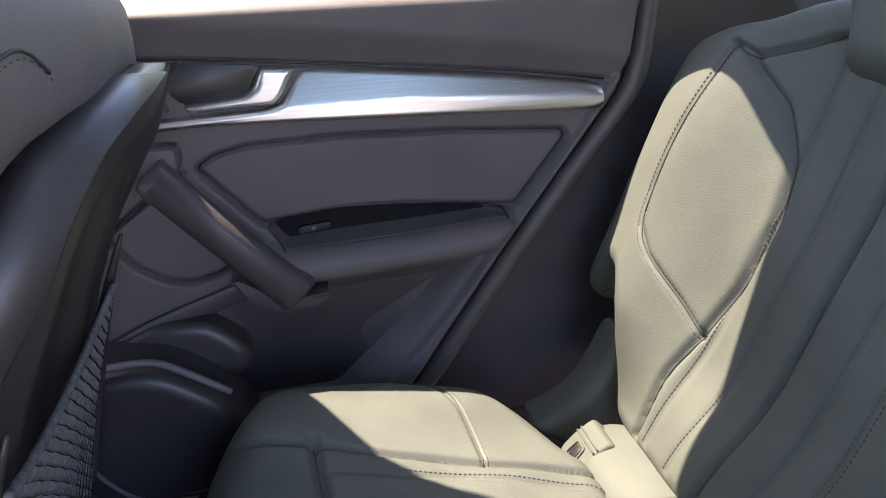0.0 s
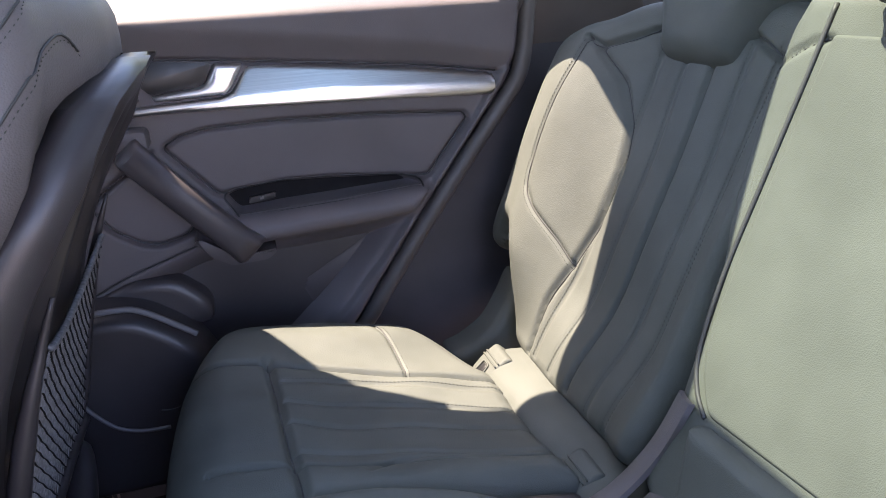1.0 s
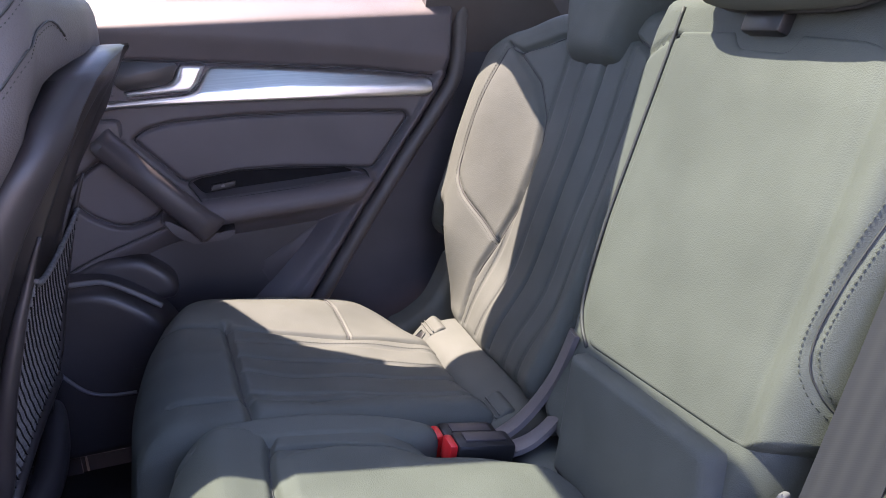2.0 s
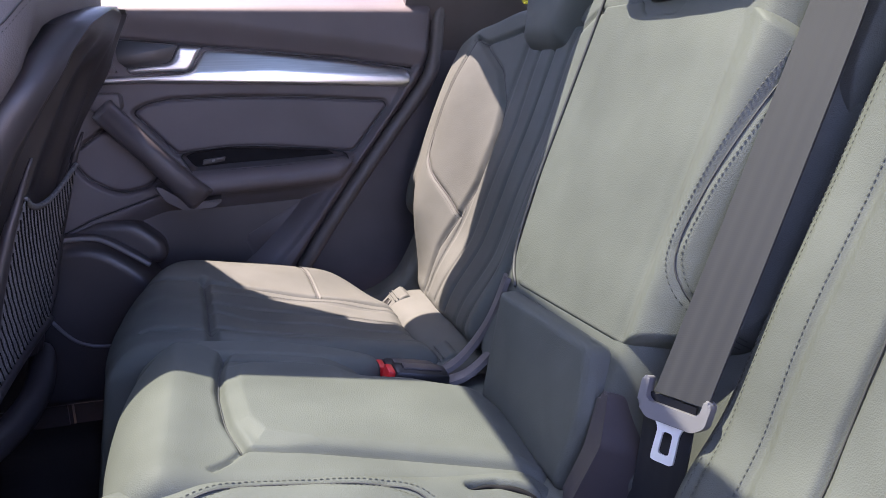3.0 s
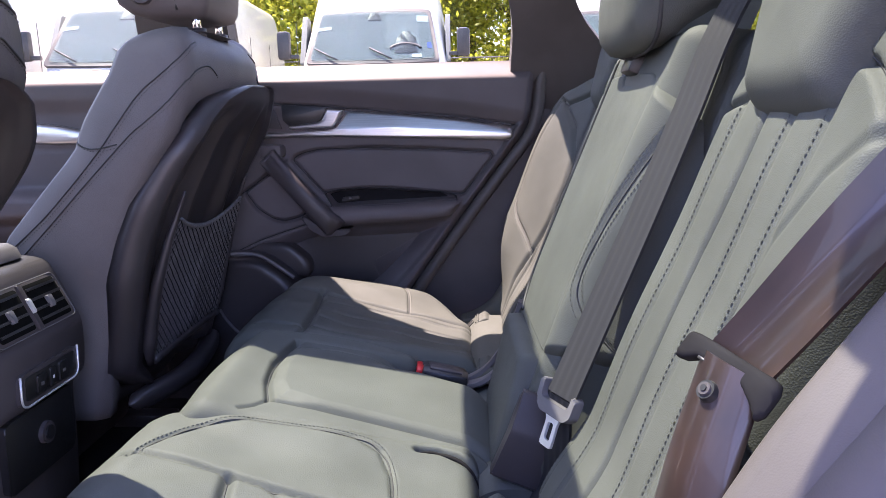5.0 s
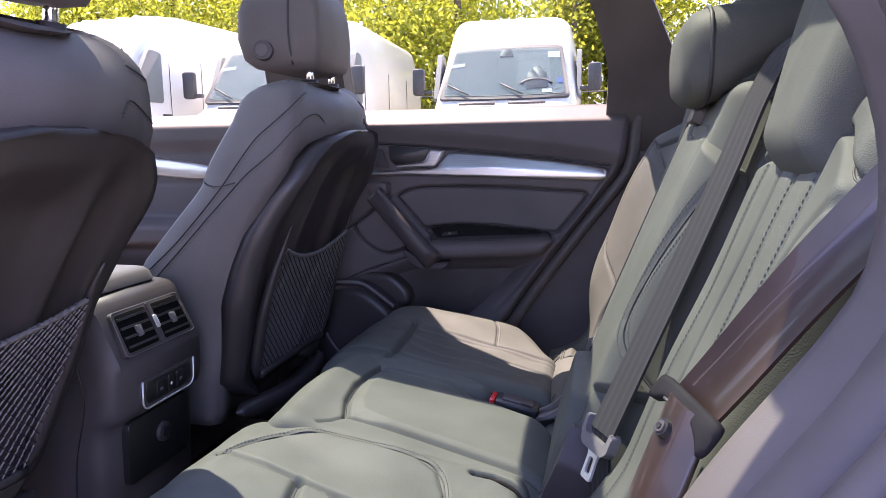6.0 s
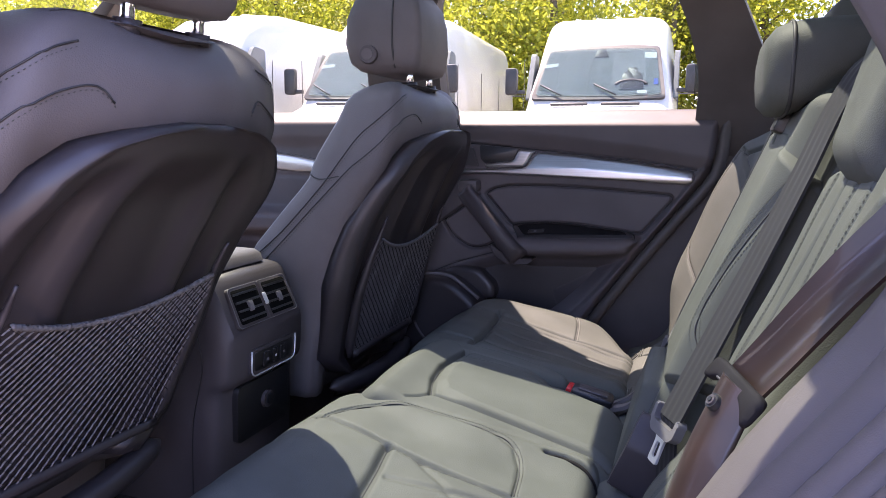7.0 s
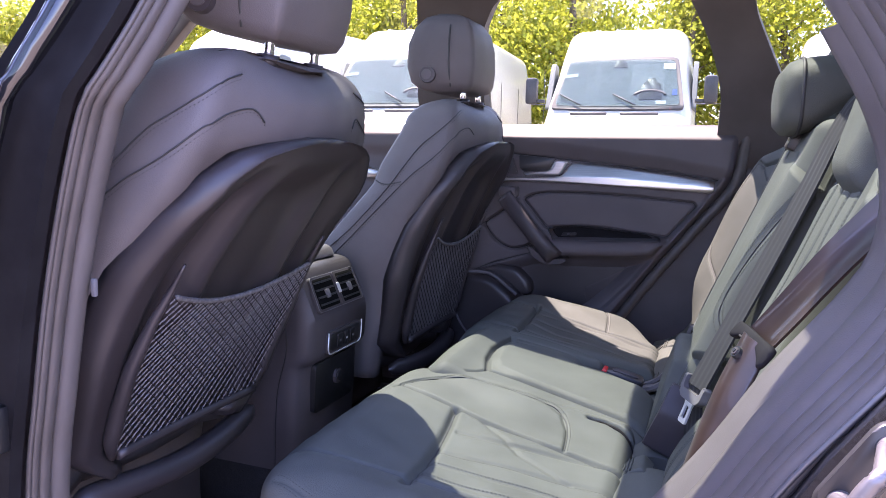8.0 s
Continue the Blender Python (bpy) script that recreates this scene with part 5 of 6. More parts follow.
    for sgn in (-1, 1):
        t = [(-0.020, sgn * 0.0855, 1.216), (-0.016, sgn * 0.0878, 1.27), (-0.020, sgn * 0.0862, 1.345)]
        ring = [(f * 0.35 + r * 0.65, sgn * (wf * 0.35 + wr * 0.65 + 0.0005), z) for z, f, r, wf, wr in ((1.225, -0.14, -0.014, 0.113, 0.080), (1.27, -0.160, -0.006, 0.128, 0.086), (1.32, -0.158, -0.008, 0.126, 0.084), (1.36, -0.142, -0.018, 0.116, 0.076))]
        tube("headrest_seam", spline(ring, 16), 0.002, SEAM, head)
        bm = bmesh.new()
        bmesh.ops.create_cone(bm, cap_ends=True, segments=28, radius1=0.019, radius2=0.017, depth=0.012, matrix=pose(-0.105, sgn * 0.1150, 1.250, sgn * -90, 0, sgn * -16))
        part("release_button", bm, HARD, head, "round release button")
        bm = bmesh.new()
        bmesh.ops.create_cone(bm, cap_ends=True, segments=28, radius1=0.012, radius2=0.011, depth=0.004, matrix=pose(-0.105, sgn * 0.1205, 1.250, sgn * -90, 0, sgn * -16))
        part("button_face", bm, FRONT_LEATHER, head)
        post = tube("headrest_post", [(-0.040, sgn * 0.054, 1.17), (-0.042, sgn * 0.054, 1.25)], 0.0070, CHROME, seat, "chrome headrest post", 14)
        collar = tube("post_collar", [(-0.040, sgn * 0.054, 1.182), (-0.040, sgn * 0.054, 1.199)], 0.014, SHELL, seat, sides=18)
        moved += [post, collar]
    # lean the back about a line across its top
    lean = Matrix.Translation((-0.03, 0, 1.12)) @ Matrix.Rotation(radians(recline), 4, "Y") @ Matrix.Translation((0.03, 0, -1.12))
    for top in (*moved, bar, head):
        for ob in (top, *top.children_recursive):
            ob.data.transform(lean)
    seat.matrix_world = Matrix.Translation((-0.30, across, 0.36))
    return seat


front_seat("black leather front passenger seat with netted back shell", 0.375, 0)
front_seat("black leather driver seat with netted back shell, leaning further back", -0.408, 10)

# ---------------------------------------------------------------- centre console
console = thing("centre_console", (-0.30, 0, 0.40), "black centre console with rear air vents", "console")
CF = Plane((-0.172, 0, 0.70), (0, 1, 0), (0.05, 0, 0.9987))
prof = spline([(-0.215, 0.40), (-0.202, 0.56), (-0.198, 0.655), (-0.180, 0.675), (-0.174, 0.70), (-0.172, 0.752), (-0.178, 0.770), (-0.206, 0.833), (-0.228, 0.852), (-0.30, 0.858)], 50)
rows = []
for y, dx, dz in ((-0.118, -0.040, -0.026), (-0.114, -0.018, -0.010), (-0.103, -0.004, 0.0), (0.0, 0.0, 0.002), (0.103, -0.004, 0.0), (0.114, -0.018, -0.010), (0.118, -0.040, -0.026)):
    rows.append([(x + dx, y, z + dz * ramp(z, 0.7, 0.85)) for x, z in prof] + [(-1.0, y, 0.84 + dz), (-1.0, y, 0.40)])
CONSOLE = material("console_plastic", (0.07, 0.06, 0.062), 0.5, spec=0.4)
mottle(CONSOLE, (0.040, 0.034, 0.036), (0.054, 0.046, 0.049), 9)
bump(CONSOLE, 1000, 40, 0.15, 0.0005)
console_body = loft("body", rows, CONSOLE, console)
for y in (-0.1185, 0.1185):
    tube("panel_gap", spline([(-0.262, y, 0.828), (-0.240, y, 0.765), (-0.232, y, 0.70), (-0.255, y, 0.60), (-0.262, y, 0.45)], 30), 0.0014, BLACK, console_body, sides=6)
pad("lid", Plane((-0.44, 0, 0.858), (1, 0, 0), (0, 1, 0)), rounded([(-0.25, -0.095), (0.205, -0.090), (0.205, 0.090), (-0.25, 0.095)], 0.03), FRONT_LEATHER, console, 0.022, 0.02, 0.004, 0.0, label="padded leather armrest lid", segs=90, rings=12)


def rect(y0, y1, z0, z1):
    return [(y0, z0 - 0.70), (y1, z0 - 0.70), (y1, z1 - 0.70), (y0, z1 - 0.70)]


VP = Plane((-0.190, 0, 0.801), (0, 1, 0), (-0.406, 0, 0.914))
vent = slab("vent_frame", rounded([(-0.090, -0.036), (0.090, -0.036), (0.086, 0.036), (-0.086, 0.036)], 0.008), VP, -0.01, 0.0015, HARD, console, 0.001)
tube("vent_rim", VP.at(evenly(rounded([(-0.089, -0.035), (0.089, -0.035), (0.085, 0.035), (-0.085, 0.035)], 0.008), 90), np.full(90, 0.0018)), 0.0007, GREY, vent, closed=True, sides=6)
for s in (-1, 1):
    # Flat plate on the solid frame; the duct's dark depth is only painted.
    slab("vent_well", rounded([(min(s * 0.007, s * 0.081), -0.030), (max(s * 0.007, s * 0.081), -0.030), (max(s * 0.007, s * 0.079), 0.030), (min(s * 0.007, s * 0.079), 0.030)], 0.005), VP, 0.0, 0.0022, DUCT_SHADE, vent, 0.0005, "flat black plate for the shade inside the air duct")
    for k in range(4):
        slab("slat", rounded([(s * 0.044 - 0.034, -0.0240 + 0.0148 * k), (s * 0.044 + 0.034, -0.0240 + 0.0148 * k), (s * 0.044 + 0.034, -0.0200 + 0.0148 * k), (s * 0.044 - 0.034, -0.0200 + 0.0148 * k)], 0.001), VP, 0.001, 0.0050, BLACK, vent, 0.0015)
    slab("vent_slider", rounded([(s * 0.044 - 0.004, -0.012), (s * 0.044 + 0.004, -0.012), (s * 0.044 + 0.005, 0.006), (s * 0.044 - 0.005, 0.006)], 0.002), VP, 0.003, 0.0085, GREY, vent, 0.002)
slab("vent_divider", rounded([(-0.0045, -0.034), (0.0045, -0.034), (0.0045, 0.034), (-0.0045, 0.034)], 0.002), VP, 0.0, 0.0055, HARD, vent, 0.002, "divider between the vents")
slab("divider_wheel", rounded([(-0.0035, -0.010), (0.0035, -0.010), (0.0035, 0.012), (-0.0035, 0.012)], 0.002), VP, 0.003, 0.0085, STEEL, vent, 0.002, "bright vent wheel")
panel = slab("switch_panel", rounded(rect(-0.068, 0.068, 0.681, 0.727), 0.014), CF, -0.01, 0.0025, HARD, console, 0.001, "black switch panel with a chrome rim")
slab("switch_face", rounded(rect(-0.060, 0.060, 0.688, 0.722), 0.008), CF, 0.0, 0.0034, BLACK, panel, 0.001, "glossy black switch face")
for y, w in ((-0.026, 0.020), (0.0, 0.012), (0.026, 0.020)):
    slab("switch_key", rounded(rect(y - w / 2, y + w / 2, 0.691, 0.717), 0.003), CF, 0.002, 0.0062, BLACK, panel, 0.0015)
    slab("key_mark", rounded(rect(y - w / 6, y + w / 6, 0.701, 0.7055), 0.001), CF, 0.004, 0.0067, GREY if w > 0.015 else PAPER, panel, 0)
rim = rounded([(0.068, 0.727 - 0.70), (0.068, 0.681 - 0.70), (-0.068, 0.681 - 0.70), (-0.068, 0.727 - 0.70)], [0.001, 0.016, 0.016, 0.001], 6)
tube("panel_rim", CF.at(rim[6:-6], np.full(len(rim) - 12, 0.0028)), 0.0015, STEEL, panel, "bright U-shaped chrome rim", 8)
recess = slab("socket_recess", rounded(rect(-0.080, 0.080, 0.560, 0.662), 0.012), CF, -0.04, -0.016, BLACK, console, 0.002, "dark recess with a power socket")
for r, d in ((0.017, 0.010), (0.011, 0.013)):
    bm = bmesh.new()
    bmesh.ops.create_cone(bm, cap_ends=True, segments=24, radius1=r, radius2=r * 0.9, depth=d, matrix=pose(-0.196 + d / 2, 0.005, 0.618, 0, 90, 0))
    part("power_socket" if r > 0.012 else "socket_cap", bm, HARD if r > 0.012 else BLACK, recess)


# ---------------------------------------------------------------- belts
def ribbon(name, path, across, width, mat, parent, label="", thick=0.0014, cup=0.0, rib=0.0003):
    p = np.array(path, float)
    a = np.array(across, float)
    if a.ndim == 1:
        a = np.tile(a, (len(p), 1))
    tan = np.gradient(p, axis=0)
    rows = []
    for q, s, t in zip(p, a, tan):
        s = s / np.linalg.norm(s)
        n = np.cross(t, s)
        n /= np.linalg.norm(n)
        row = []
        for w in np.linspace(-0.5, 0.5, 25):
            row.append(q + s * width * w + n * (thick + cup * (1 - 4 * w * w) + rib * math.cos(8 * math.pi * w)))
        for w in np.linspace(0.5, -0.5, 9):
            row.append(q + s * width * w + n * (-thick + cup * (1 - 4 * w * w)))
        rows.append(row)
    return loft(name, rows, mat, parent, label)


mid_belt = thing("seat_belt", (0.51, -0.21, 0.70), "dark grey belt hanging across the middle backrest", "seat belt")
bp_ = spline([(0.75, -0.205, 1.152), (0.716, -0.197, 1.176), (0.685, -0.193, 1.164), (0.659, -0.195, 1.118), (0.631, -0.198, 1.045), (0.593, -0.203, 0.952), (0.553, -0.2095, 0.859), (0.510, -0.2155, 0.758)], 60)
acr = np.linspace((0.20, -0.97, -0.05), (0.45, -0.89, 0.0), 60)
ribbon("webbing", bp_, acr, 0.047, WEB, mid_belt, "ribbed dark grey webbing")
lp_ = spline([(0.508, -0.206, 0.755), (0.508, -0.200, 0.70), (0.505, -0.190, 0.64), (0.480, -0.175, 0.60)], 20)
ribbon("lap_webbing", lp_, (0.45, -0.89, 0.0), 0.046, WEB, mid_belt)
TP = Plane((0.506, -0.212, 0.748), (0.46, -0.888, 0.0), (0.30, 0.155, 0.94))
slab("tongue", rounded([(-0.031, 0.021), (-0.0245, 0.022), (-0.0235, 0.004), (-0.020, 0.001), (0.021, 0.001), (0.0245, 0.004), (0.0265, 0.018), (0.033, 0.014), (0.031, -0.006), (0.022, -0.013), (-0.020, -0.013), (-0.031, -0.004)], 0.004), TP, -0.006, 0.006, GREY, mid_belt, 0.003, "grey plastic belt tongue grip")
bm = bmesh.new()
to, ti = rounded([(-0.014, -0.012), (0.014, -0.012), (0.0105, -0.018), (0.011, -0.046), (-0.010, -0.046), (-0.009, -0.018)], 0.003), rounded([(-0.004, -0.020), (0.0052, -0.020), (0.0056, -0.039), (-0.0044, -0.039)], 0.003)
a = evenly(to, 32)
b = evenly(ti, 32)
b = np.roll(b, -int(np.argmin(np.linalg.norm(b - a[0] * 0.4 - b.mean(0) * 0.6, axis=1))), axis=0)
vs = [[bm.verts.new(v) for v in TP.at(l, np.full(32, n))] for n in (-0.0015, 0.0015) for l in (a, b)]
for i in range(32):
    j = (i + 1) % 32
    bm.faces.new((vs[2][i], vs[2][j], vs[3][j], vs[3][i]))
    bm.faces.new((vs[0][j], vs[0][i], vs[1][i], vs[1][j]))
    bm.faces.new((vs[0][i], vs[0][j], vs[2][j], vs[2][i]))
    bm.faces.new((vs[1][j], vs[1][i], vs[3][i], vs[3][j]))
part("latch_plate", bm, STEEL, mid_belt, "bright steel latch plate with a slot", False)

near_belt = thing("seat_belt", (0.56, -0.60, 0.60), "dark brown belt on the pillar beside the open doorway", "seat belt")
NG = Plane((0.562, -0.541, 0.913), (0.379, -0.918, -0.117), (0.594, 0.144, 0.792))
G0, UP, DOWN = NG.o, np.array((0.585, -0.185, 0.789)), np.array((-0.29, -0.25, -0.92))
ribbon("webbing", spline([G0 - 0.004 * NG.n - 0.004 * UP, G0 + 0.03 * UP - 0.002 * NG.n, G0 + 0.12 * UP + 0.004 * NG.n, G0 + 0.24 * UP, G0 + 0.42 * UP - 0.01 * NG.n], 50), np.linspace((0.379, -0.918, -0.117), (0.55, -0.80, -0.25), 50), 0.047, BROWN_WEB, near_belt, "taut dark brown webbing", cup=0.008, rib=0.0)
ribbon("lap_webbing", spline([G0 - 0.002 * NG.n, G0 + 0.02 * DOWN, G0 + 0.07 * DOWN + 0.004 * NG.n, G0 + 0.16 * DOWN + 0.002 * NG.n, G0 + 0.30 * DOWN - 0.01 * NG.n], 40), np.linspace((0.379, -0.918, -0.117), (0.60, -0.78, -0.10), 40), 0.046, BROWN_WEB, near_belt, cup=0.010, rib=0.0)
guide_rows = []
for a, up, down, thick in ((-0.036, 0.001, -0.003, 0.002), (-0.034, 0.005, -0.013, 0.0045), (-0.028, 0.006, -0.012, 0.005), (-0.020, 0.006, -0.007, 0.005), (0.0, 0.0055, -0.007, 0.005), (0.018, 0.005, -0.009, 0.005), (0.027, 0.005, -0.014, 0.005), (0.033, 0.004, -0.019, 0.0045), (0.036, 0.0, -0.016, 0.002)):
    c, h = (up + down) / 2, (up - down) / 2
    guide_rows.append([NG.at((a, c + h * math.copysign(abs(math.cos(w)) ** 0.6, math.cos(w))), thick * math.copysign(abs(math.sin(w)) ** 0.6, math.sin(w)))[0] for w in np.linspace(0, 2 * math.pi, 21)[:-1]])
guide_ring = loft("belt_guide", guide_rows, DULL_BLACK, near_belt, "dull black plastic belt guide")
tube("guide_lip", NG.at(np.array([(u, -0.0066) for u in np.linspace(-0.018, 0.014, 12)]), np.full(12, 0.0040)), 0.0010, DULL_STEEL, guide_ring, "thin grey lip along the guide", 6)
for r, n, mat in ((0.0066, 0.0070, BLACK), (0.0044, 0.0084, HARD), (0.0022, 0.0092, BLACK)):
    bm = bmesh.new()
    bmesh.ops.create_cone(bm, cap_ends=True, segments=24, radius1=r, radius2=r * 0.85, depth=0.005, matrix=Matrix.Translation(Vector(NG.at((0.004, -0.020), n)[0])) @ Vector(NG.n).to_track_quat("Z", "Y").to_matrix().to_4x4())
    part("guide_stud", bm, mat, near_belt)

# buckles of the middle and the far seat
for (x, y, z), end, words in (((0.338, 0.163, 0.634), ((0.440, 0.158, 0.652), (0.474, 0.144, 0.705), (0.494, 0.130, 0.768)), "black belt buckle with a red button between the cushions"), ((0.342, 0.126, 0.643), ((0.435, 0.120, 0.646), (0.466, 0.114, 0.676), (0.482, 0.110, 0.712)), "black belt buckle with a red button on the middle cushion")):
    bk = thing("belt_buckle", (x, y, z - 0.02), words, "belt buckle", "belt buckles")
    block("housing", (x + 0.030, y, z), (0.072, 0.036, 0.036), BLACK, bk, 0.006, (0, 12, 0))
    block("button", (x - 0.0085, y, z + 0.010), (0.010, 0.028, 0.028), RED, bk, 0.003, (0, 12, 0), "red release button")
    block("housing_rib", (x + 0.034, y, z + 0.0185), (0.050, 0.018, 0.003), HARD, bk, 0.001, (0, 12, 0))
    sp = spline([(x + 0.060, y, z - 0.008), *end], 24)
    ribbon("strap", sp, (0.30, 0.94, -0.10), 0.030, FRONT_LEATHER, bk, "smooth grey sleeve of the buckle strap", thick=0.003, cup=0.003, rib=0.0)


# ---------------------------------------------------------------- outside: ground, vans, wood
def ground_height(x, y):
    return 0.36 * ramp(np.hypot(x, y), 2.0, 7.5)


# Unseen yard of pale sandy gravel, which also bounces light into the car.
gx = np.concatenate([np.linspace(-120, -16, 14), np.linspace(-14, 14, 57), np.linspace(16, 120, 14)])
verts = [(x, y, float(ground_height(x, y))) for y in gx for x in gx]
w = len(gx)
faces = [(j * w + i, j * w + i + 1, (j + 1) * w + i + 1, (j + 1) * w + i) for j in range(w - 1) for i in range(w - 1)]
tagged(mesh_object("ground", verts, faces, GRAVEL), "pale sandy gravel yard", "ground", kind="structure")


CABIN_WALL = material("cab_bulkhead", (0.3, 0.31, 0.31), 0.8)
mottle(CABIN_WALL, (0.19, 0.205, 0.205), (0.23, 0.245, 0.245), 3)


def van(at, turn, words, roof=2.62):
    """A tall white panel van, nose towards its own -y, standing on its own origin."""
    v = thing("van", (0, 0, 0), words, "van", "parked vans")
    L = 6.0

    def ring(y, zlow, ztop, half, tophalf, r=0.10):
        p = rounded([(-half, zlow), (half, zlow), (half * 1.0, 0.62 * ztop + 0.38 * zlow), (tophalf, ztop), (-tophalf, ztop), (-half, 0.62 * ztop + 0.38 * zlow)], [0.08, 0.08, 0.4, 0.22, 0.22, 0.4], 6)
        return [(x, y, z) for x, z in p]

    rows = [ring(0.02, 0.40, 0.82, 0.80, 0.66), ring(0.0, 0.32, 0.98, 0.86, 0.72), ring(0.10, 0.28, 1.12, 0.93, 0.80), ring(0.35, 0.26, 1.20, 0.97, 0.86), ring(0.72, 0.25, 1.30, 0.99, 0.90)]
    rows += [ring(1.02, 0.25, 1.63, 1.00, 0.87), ring(1.36, 0.25, 2.03, 1.00, 0.81), ring(1.52, 0.25, 2.21, 1.00, 0.79), ring(1.60, 0.25, 2.34, 1.00, 0.78), ring(1.95, 0.25, roof - 0.07, 1.00, 0.80), ring(2.5, 0.25, roof, 1.00, 0.82), ring(L - 0.1, 0.25, roof, 1.00, 0.82), ring(L, 0.30, roof - 0.05, 0.97, 0.78)]
    loft("body", rows, WHITE, v)
    wp = Plane((0, 0.755, 1.36), (1, 0, 0), (0, 0.650, 0.760))
    gl = rounded([(-0.86, 0.0), (-0.40, -0.02), (0.40, -0.02), (0.86, 0.0), (0.745, 0.93), (0.38, 0.97), (-0.38, 0.97), (-0.745, 0.93)], [0.06, 0.3, 0.3, 0.06, 0.06, 0.3, 0.3, 0.06])
    slab("windscreen_surround", gl, wp, -0.02, 0.022, VAN_GREY, v, 0.004, "black windscreen surround")
    gl2 = rounded([(-0.80, 0.05), (-0.40, 0.03), (0.40, 0.03), (0.80, 0.05), (0.70, 0.86), (0.38, 0.89), (-0.38, 0.89), (-0.70, 0.86)], [0.05, 0.3, 0.3, 0.05, 0.05, 0.3, 0.3, 0.05])
    cabin = slab("cab_lining", gl2, wp, 0.022, 0.026, CAB, v, 0, "pale grey cab seen through the windscreen")
    slab("windscreen", gl2, wp, 0.040, 0.045, VAN_GLASS, v, 0, "tinted windscreen")
    slab("driver_seat", rounded([(0.28, 0.14), (0.58, 0.14), (0.55, 0.42), (0.49, 0.45), (0.48, 0.53), (0.37, 0.53), (0.36, 0.45), (0.30, 0.42)], 0.03), wp, 0.027, 0.036, VAN_GREY, cabin, 0.004, "dark driver seat behind the glass")
    tube("steering_wheel", [(0.42 + 0.20 * math.cos(a), *wp.at((0, 0.20 + 0.10 * math.sin(a)), 0.032)[0][1:]) for a in np.linspace(0.2, math.pi - 0.2, 16)], 0.018, VAN_GREY, cabin)
    slab("bulkhead", rounded([(0.16, 0.22), (0.60, 0.22), (0.58, 0.80), (0.17, 0.81)], 0.05), wp, 0.024, 0.0275, CABIN_WALL, cabin, 0, "pale bulkhead panel")
    slab("mirror_housing", rounded([(-0.10, 0.74), (0.10, 0.74), (0.05, 0.88), (-0.05, 0.88)], 0.03), wp, 0.026, 0.036, VAN_GREY, cabin, 0.003)
    slab("paper_sheet", rounded([(0.56, 0.70), (0.72, 0.69), (0.71, 0.80), (0.56, 0.81)], 0.005), wp, 0.030, 0.034, PAPER, cabin, 0)
    slab("paper_sheet", rounded([(-0.74, 0.55), (-0.56, 0.58), (-0.56, 0.64), (-0.74, 0.61)], 0.005), wp, 0.030, 0.034, PAPER, cabin, 0)
    slab("paper_sheet", rounded([(0.50, 0.06), (0.63, 0.06), (0.63, 0.12), (0.50, 0.12)], 0.005), wp, 0.030, 0.034, PAPER, cabin, 0)
    slab("paper_tag", rounded([(0.70, 0.22), (0.76, 0.22), (0.75, 0.32), (0.70, 0.32)], 0.005), wp, 0.030, 0.034, BLUE, cabin, 0, "blue tag behind the glass")
    for x in (-0.45, 0.25):
        tube("wiper", wp.at(np.array([(x, 0.02), (x - 0.12, 0.10), (x - 0.30, 0.22)]), np.full(3, 0.055)), 0.010, VAN_GREY, v)
    hood = Plane((0, 0.55, 1.285), (1, 0, 0), (0, 0.93, 0.36))
    for x in (-0.32, 0.32):
        slab("bonnet_grille", rounded([(x - 0.24, -0.02), (x + 0.24, -0.02), (x + 0.22, 0.03), (x - 0.22, 0.03)], 0.01), hood, -0.01, 0.02, VAN_GREY, v, 0.003, "black slot in the bonnet")
    slab("grille", rounded([(-0.5, 0.62), (0.5, 0.62), (0.42, 0.90), (-0.42, 0.90)], 0.04), Plane((0, 0.0, 0), (1, 0, 0), (0, 0, 1)), -0.02, 0.03, VAN_GREY, v, 0.01)
    slab("bumper", rounded([(-0.85, 0.30), (0.85, 0.30), (0.85, 0.55), (-0.85, 0.55)], 0.08), Plane((0, 0.0, 0), (1, 0, 0), (0, 0, 1)), -0.10, 0.05, VAN_GREY, v, 0.02)
    for sgn in (-1, 1):
        slab("headlight", rounded([(sgn * 0.56, 0.78), (sgn * 0.86, 0.84), (sgn * 0.84, 1.06), (sgn * 0.66, 1.02)][::sgn], 0.04), Plane((0, 0.06, 0), (1, 0, 0), (0, 0, 1)), -0.08, 0.03, CAB, v, 0.01)
        arm = block("door_mirror", (sgn * 1.17, 0.98, 1.62), (0.17, 0.12, 0.36), VAN_GREY, v, 0.04, label="black door mirror")
        block("mirror_arm", (sgn * 1.05, 0.98, 1.48), (0.14, 0.06, 0.05), VAN_GREY, arm, 0.01)
        sp = Plane((sgn * 1.0, 0, 0), (0, 1, 0), (0, 0, 1), sgn < 0)
        slab("door_window", rounded([(1.12, 1.38), (1.75, 1.36), (1.75, 2.02), (1.52, 2.05)], 0.05), sp, -0.06, 0.006, CAB, v, 0.003, "dark door window")
        for y in (1.0, 1.9, 3.3, 4.6):
            block("panel_joint", (sgn * 1.0015, y, 1.15), (0.006, 0.010, 1.5), VAN_GREY, v, 0)
        block("side_moulding", (sgn * 1.004, 3.2, 0.75), (0.02, 4.4, 0.10), VAN_GREY, v, 0.006)
        block("door_pull", (sgn * 1.008, 1.80, 1.20), (0.03, 0.16, 0.04), VAN_GREY, v, 0.008)
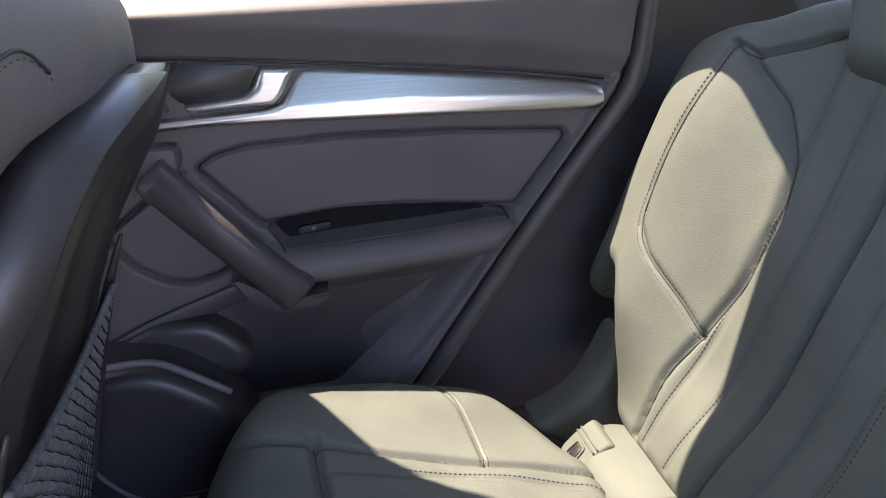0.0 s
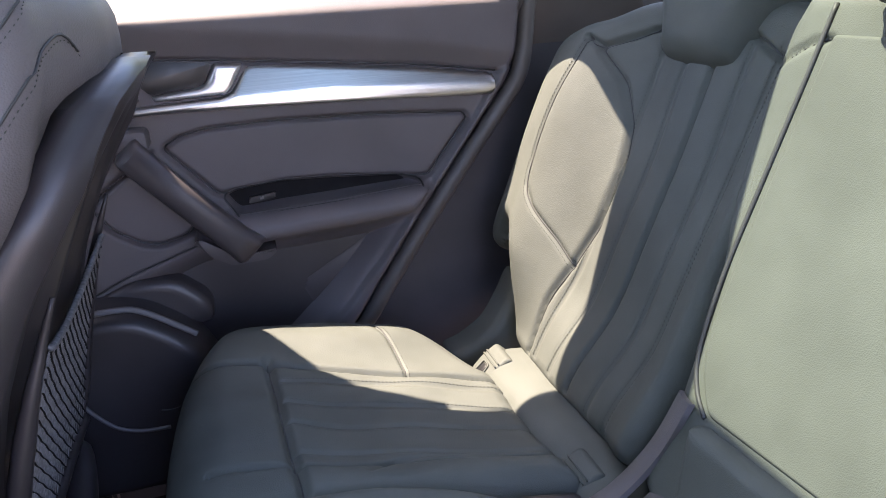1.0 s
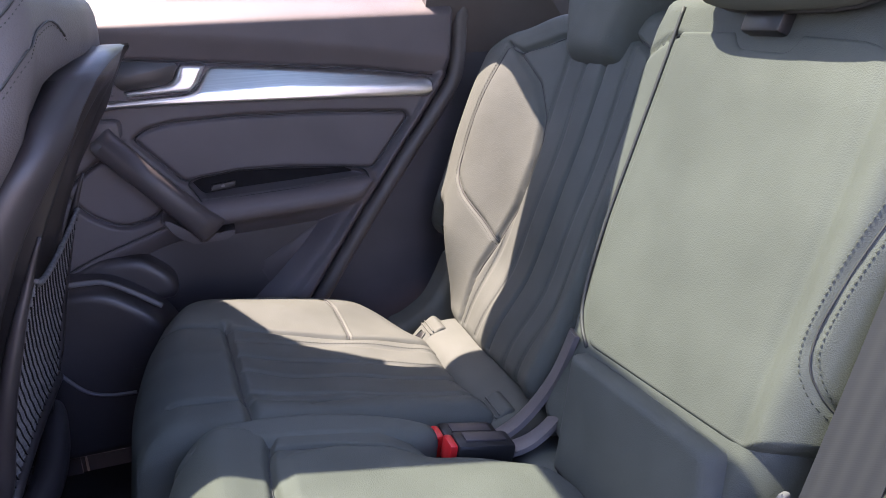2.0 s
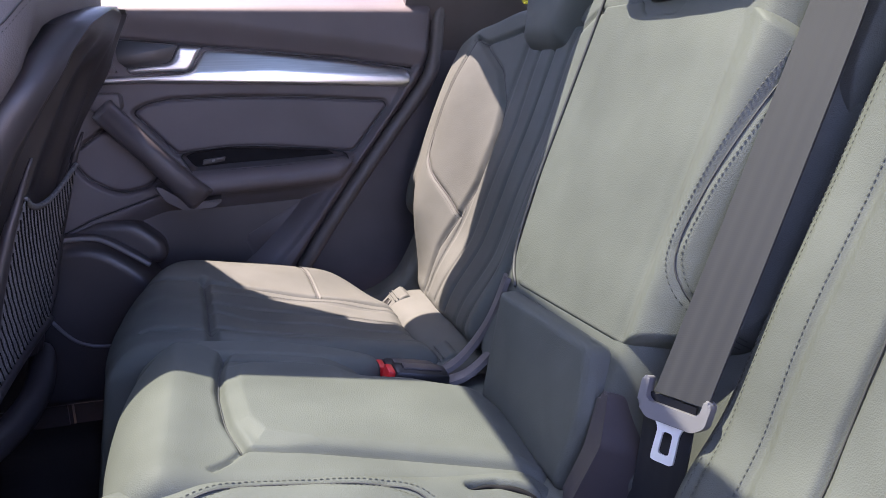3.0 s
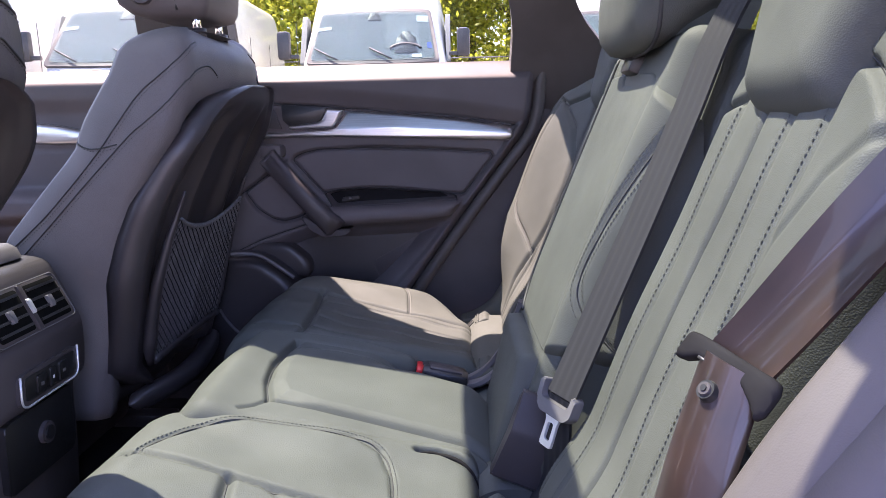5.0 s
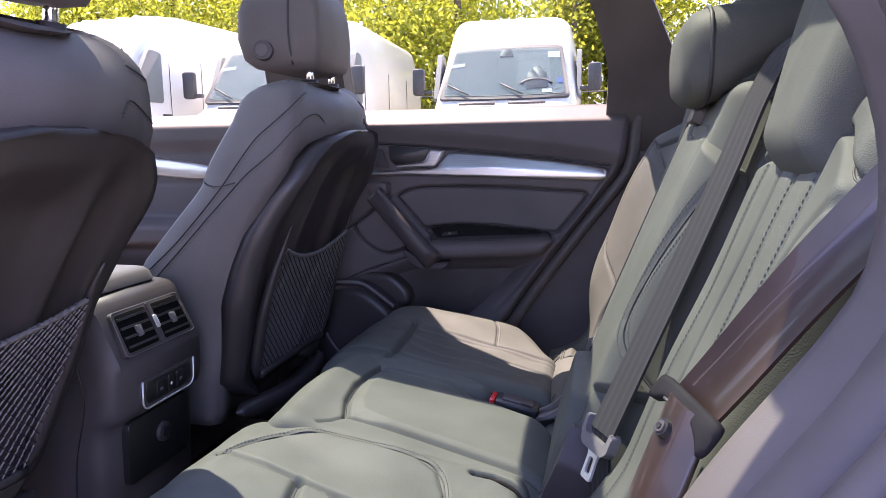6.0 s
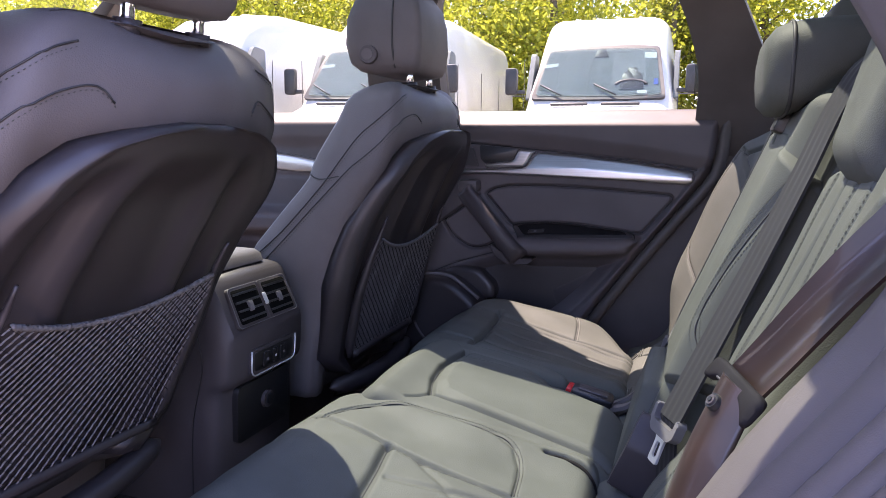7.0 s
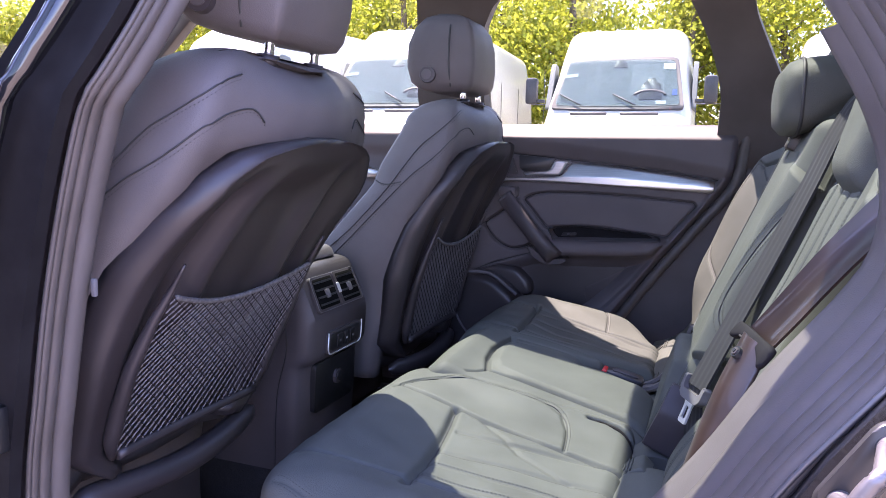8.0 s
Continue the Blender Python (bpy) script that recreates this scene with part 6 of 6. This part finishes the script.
        for y in (1.05, 4.75):
            bm = bmesh.new()
            bmesh.ops.create_cone(bm, cap_ends=True, segments=32, radius1=0.35, radius2=0.35, depth=0.24, matrix=pose(sgn * 0.87, y, 0.35, 0, 90, 0))
            bmesh.ops.bevel(bm, geom=[e for e in bm.edges if len(e.link_faces) == 2 and e.calc_face_angle(0) > 1], offset=0.03, segments=2, affect="EDGES")
            wheel = part("wheel", bm, VAN_GREY, v)
            bm = bmesh.new()
            bmesh.ops.create_cone(bm, cap_ends=True, segments=24, radius1=0.22, radius2=0.20, depth=0.26, matrix=pose(sgn * 0.875, y, 0.35, 0, 90, 0))
            part("rim", bm, GREY, wheel)
    for x in (-0.45, -0.15, 0.15, 0.45):
        tube("roof_rib", [(x, y, roof + 0.004) for y in np.linspace(2.4, 5.8, 6)], 0.016, WHITE, v)
        tube("roof_rib", [(x * 0.97, 1.62, 2.345), (x * 0.985, 1.95, roof - 0.056), (x, 2.4, roof - 0.004)], 0.012, WHITE, v)
    v.matrix_world = Matrix.Translation(at) @ pose(0, 0, 0, 0, 0, turn)
    return v


van((-0.80, 7.75, 0.30), 2, "white high-roofed panel van facing the car")
van((-3.75, 6.95, 0.30), 3, "white high-roofed panel van turned aside")
van((-6.5, 6.15, 0.33), -6, "white high-roofed panel van at the end of the row")
van((2.25, 8.6, 0.30), -4, "white panel van behind the rear pillar")

# steel mesh fence behind the vans
fence = thing("fence", (-3, 15.0, 0.36), "thin grey metal fence before the wood", "fence")
for k, x in enumerate(np.arange(-22, 16, 2.4)):
    tube("post", [(x, 15.0, 0.3), (x, 15.0, 2.2)], 0.035, GREY, fence, sides=8)
for z in (0.7, 1.2, 1.7, 2.15):
    tube("rail", [(-22, 15.0, z), (16, 15.0, z)], 0.014, GREY, fence, sides=6)


def tree(x, y, height, spread, seed, leaves):
    rng = random.Random(seed)
    t = thing("tree", (x, y, 0.36), "broad-leaved tree in bright spring leaf", "tree", "trees behind the yard")
    tips = []
    lean = (rng.uniform(-0.6, 0.6), rng.uniform(-0.4, 0.4))
    trunk = [(x + lean[0] * k * k, y + lean[1] * k * k, 0.2 + height * 0.75 * k) for k in np.linspace(0, 1, 9)]
    tube("trunk", trunk, np.linspace(0.17, 0.05, 9) * height / 9, BARK, t, sides=9)
    for k in range(11):
        f = rng.uniform(0.18, 0.95)
        i = min(int(f * 8), 7)
        base = np.array(trunk[i])
        a = rng.uniform(0, 2 * math.pi)
        r = spread * rng.uniform(0.55, 1.0) * (1 - 0.35 * f)
        tip = base + np.array((r * math.cos(a), r * math.sin(a), rng.uniform(0.15, 0.5) * r + 0.3))
        midp = (base + tip) / 2 + np.array((0, 0, 0.15 * r))
        tube("limb", spline([base, midp, tip], 7), np.linspace(0.055, 0.012, 7) * height / 9, BARK, t, sides=6)
        tips += [tip, midp, (midp + tip) / 2]
    tips.append(np.array(trunk[-1]) + np.array((0, 0, 0.5)))
    nrng = np.random.RandomState(seed)
    per = leaves // len(tips)
    centres = np.concatenate([tip + nrng.normal(0, 1, (per, 3)) * np.array((0.75, 0.75, 0.6)) * spread * 0.30 for tip in tips])
    centres = centres[centres[:, 2] > 0.7]
    n = len(centres)
    size = nrng.uniform(0.045, 0.095, (n, 1)) * (1 if y < 21 else 1.6)
    a = nrng.normal(0, 1, (n, 3))
    a /= np.linalg.norm(a, axis=1)[:, None]
    b = np.cross(a, nrng.normal(0, 1, (n, 3)))
    b /= np.linalg.norm(b, axis=1)[:, None]
    quad = np.stack([centres - a * size, centres + b * size * 0.55, centres + a * size, centres - b * size * 0.55], 1).reshape(-1, 3)
    me = bpy.data.meshes.new("crown")
    me.from_pydata(quad.tolist(), [], [(4 * i, 4 * i + 1, 4 * i + 2, 4 * i + 3) for i in range(n)])
    me.materials.append(LEAF)
    me.update()
    tagged(adopt(new("crown", me), t), kind="stuff")


spots = random.Random(5)
for k in range(15):
    tree(-21 + 2.6 * k + spots.uniform(-0.6, 0.6), 17.5 + spots.uniform(-0.8, 2.5), spots.uniform(6.5, 9.0), spots.uniform(2.1, 2.9), 40 + k, 12000)
for k in range(14):
    tree(-36 + 4.6 * k + spots.uniform(-0.8, 0.8), 23.0 + spots.uniform(-1, 2.0), spots.uniform(9, 12), spots.uniform(3.0, 3.8), 80 + k, 11000)
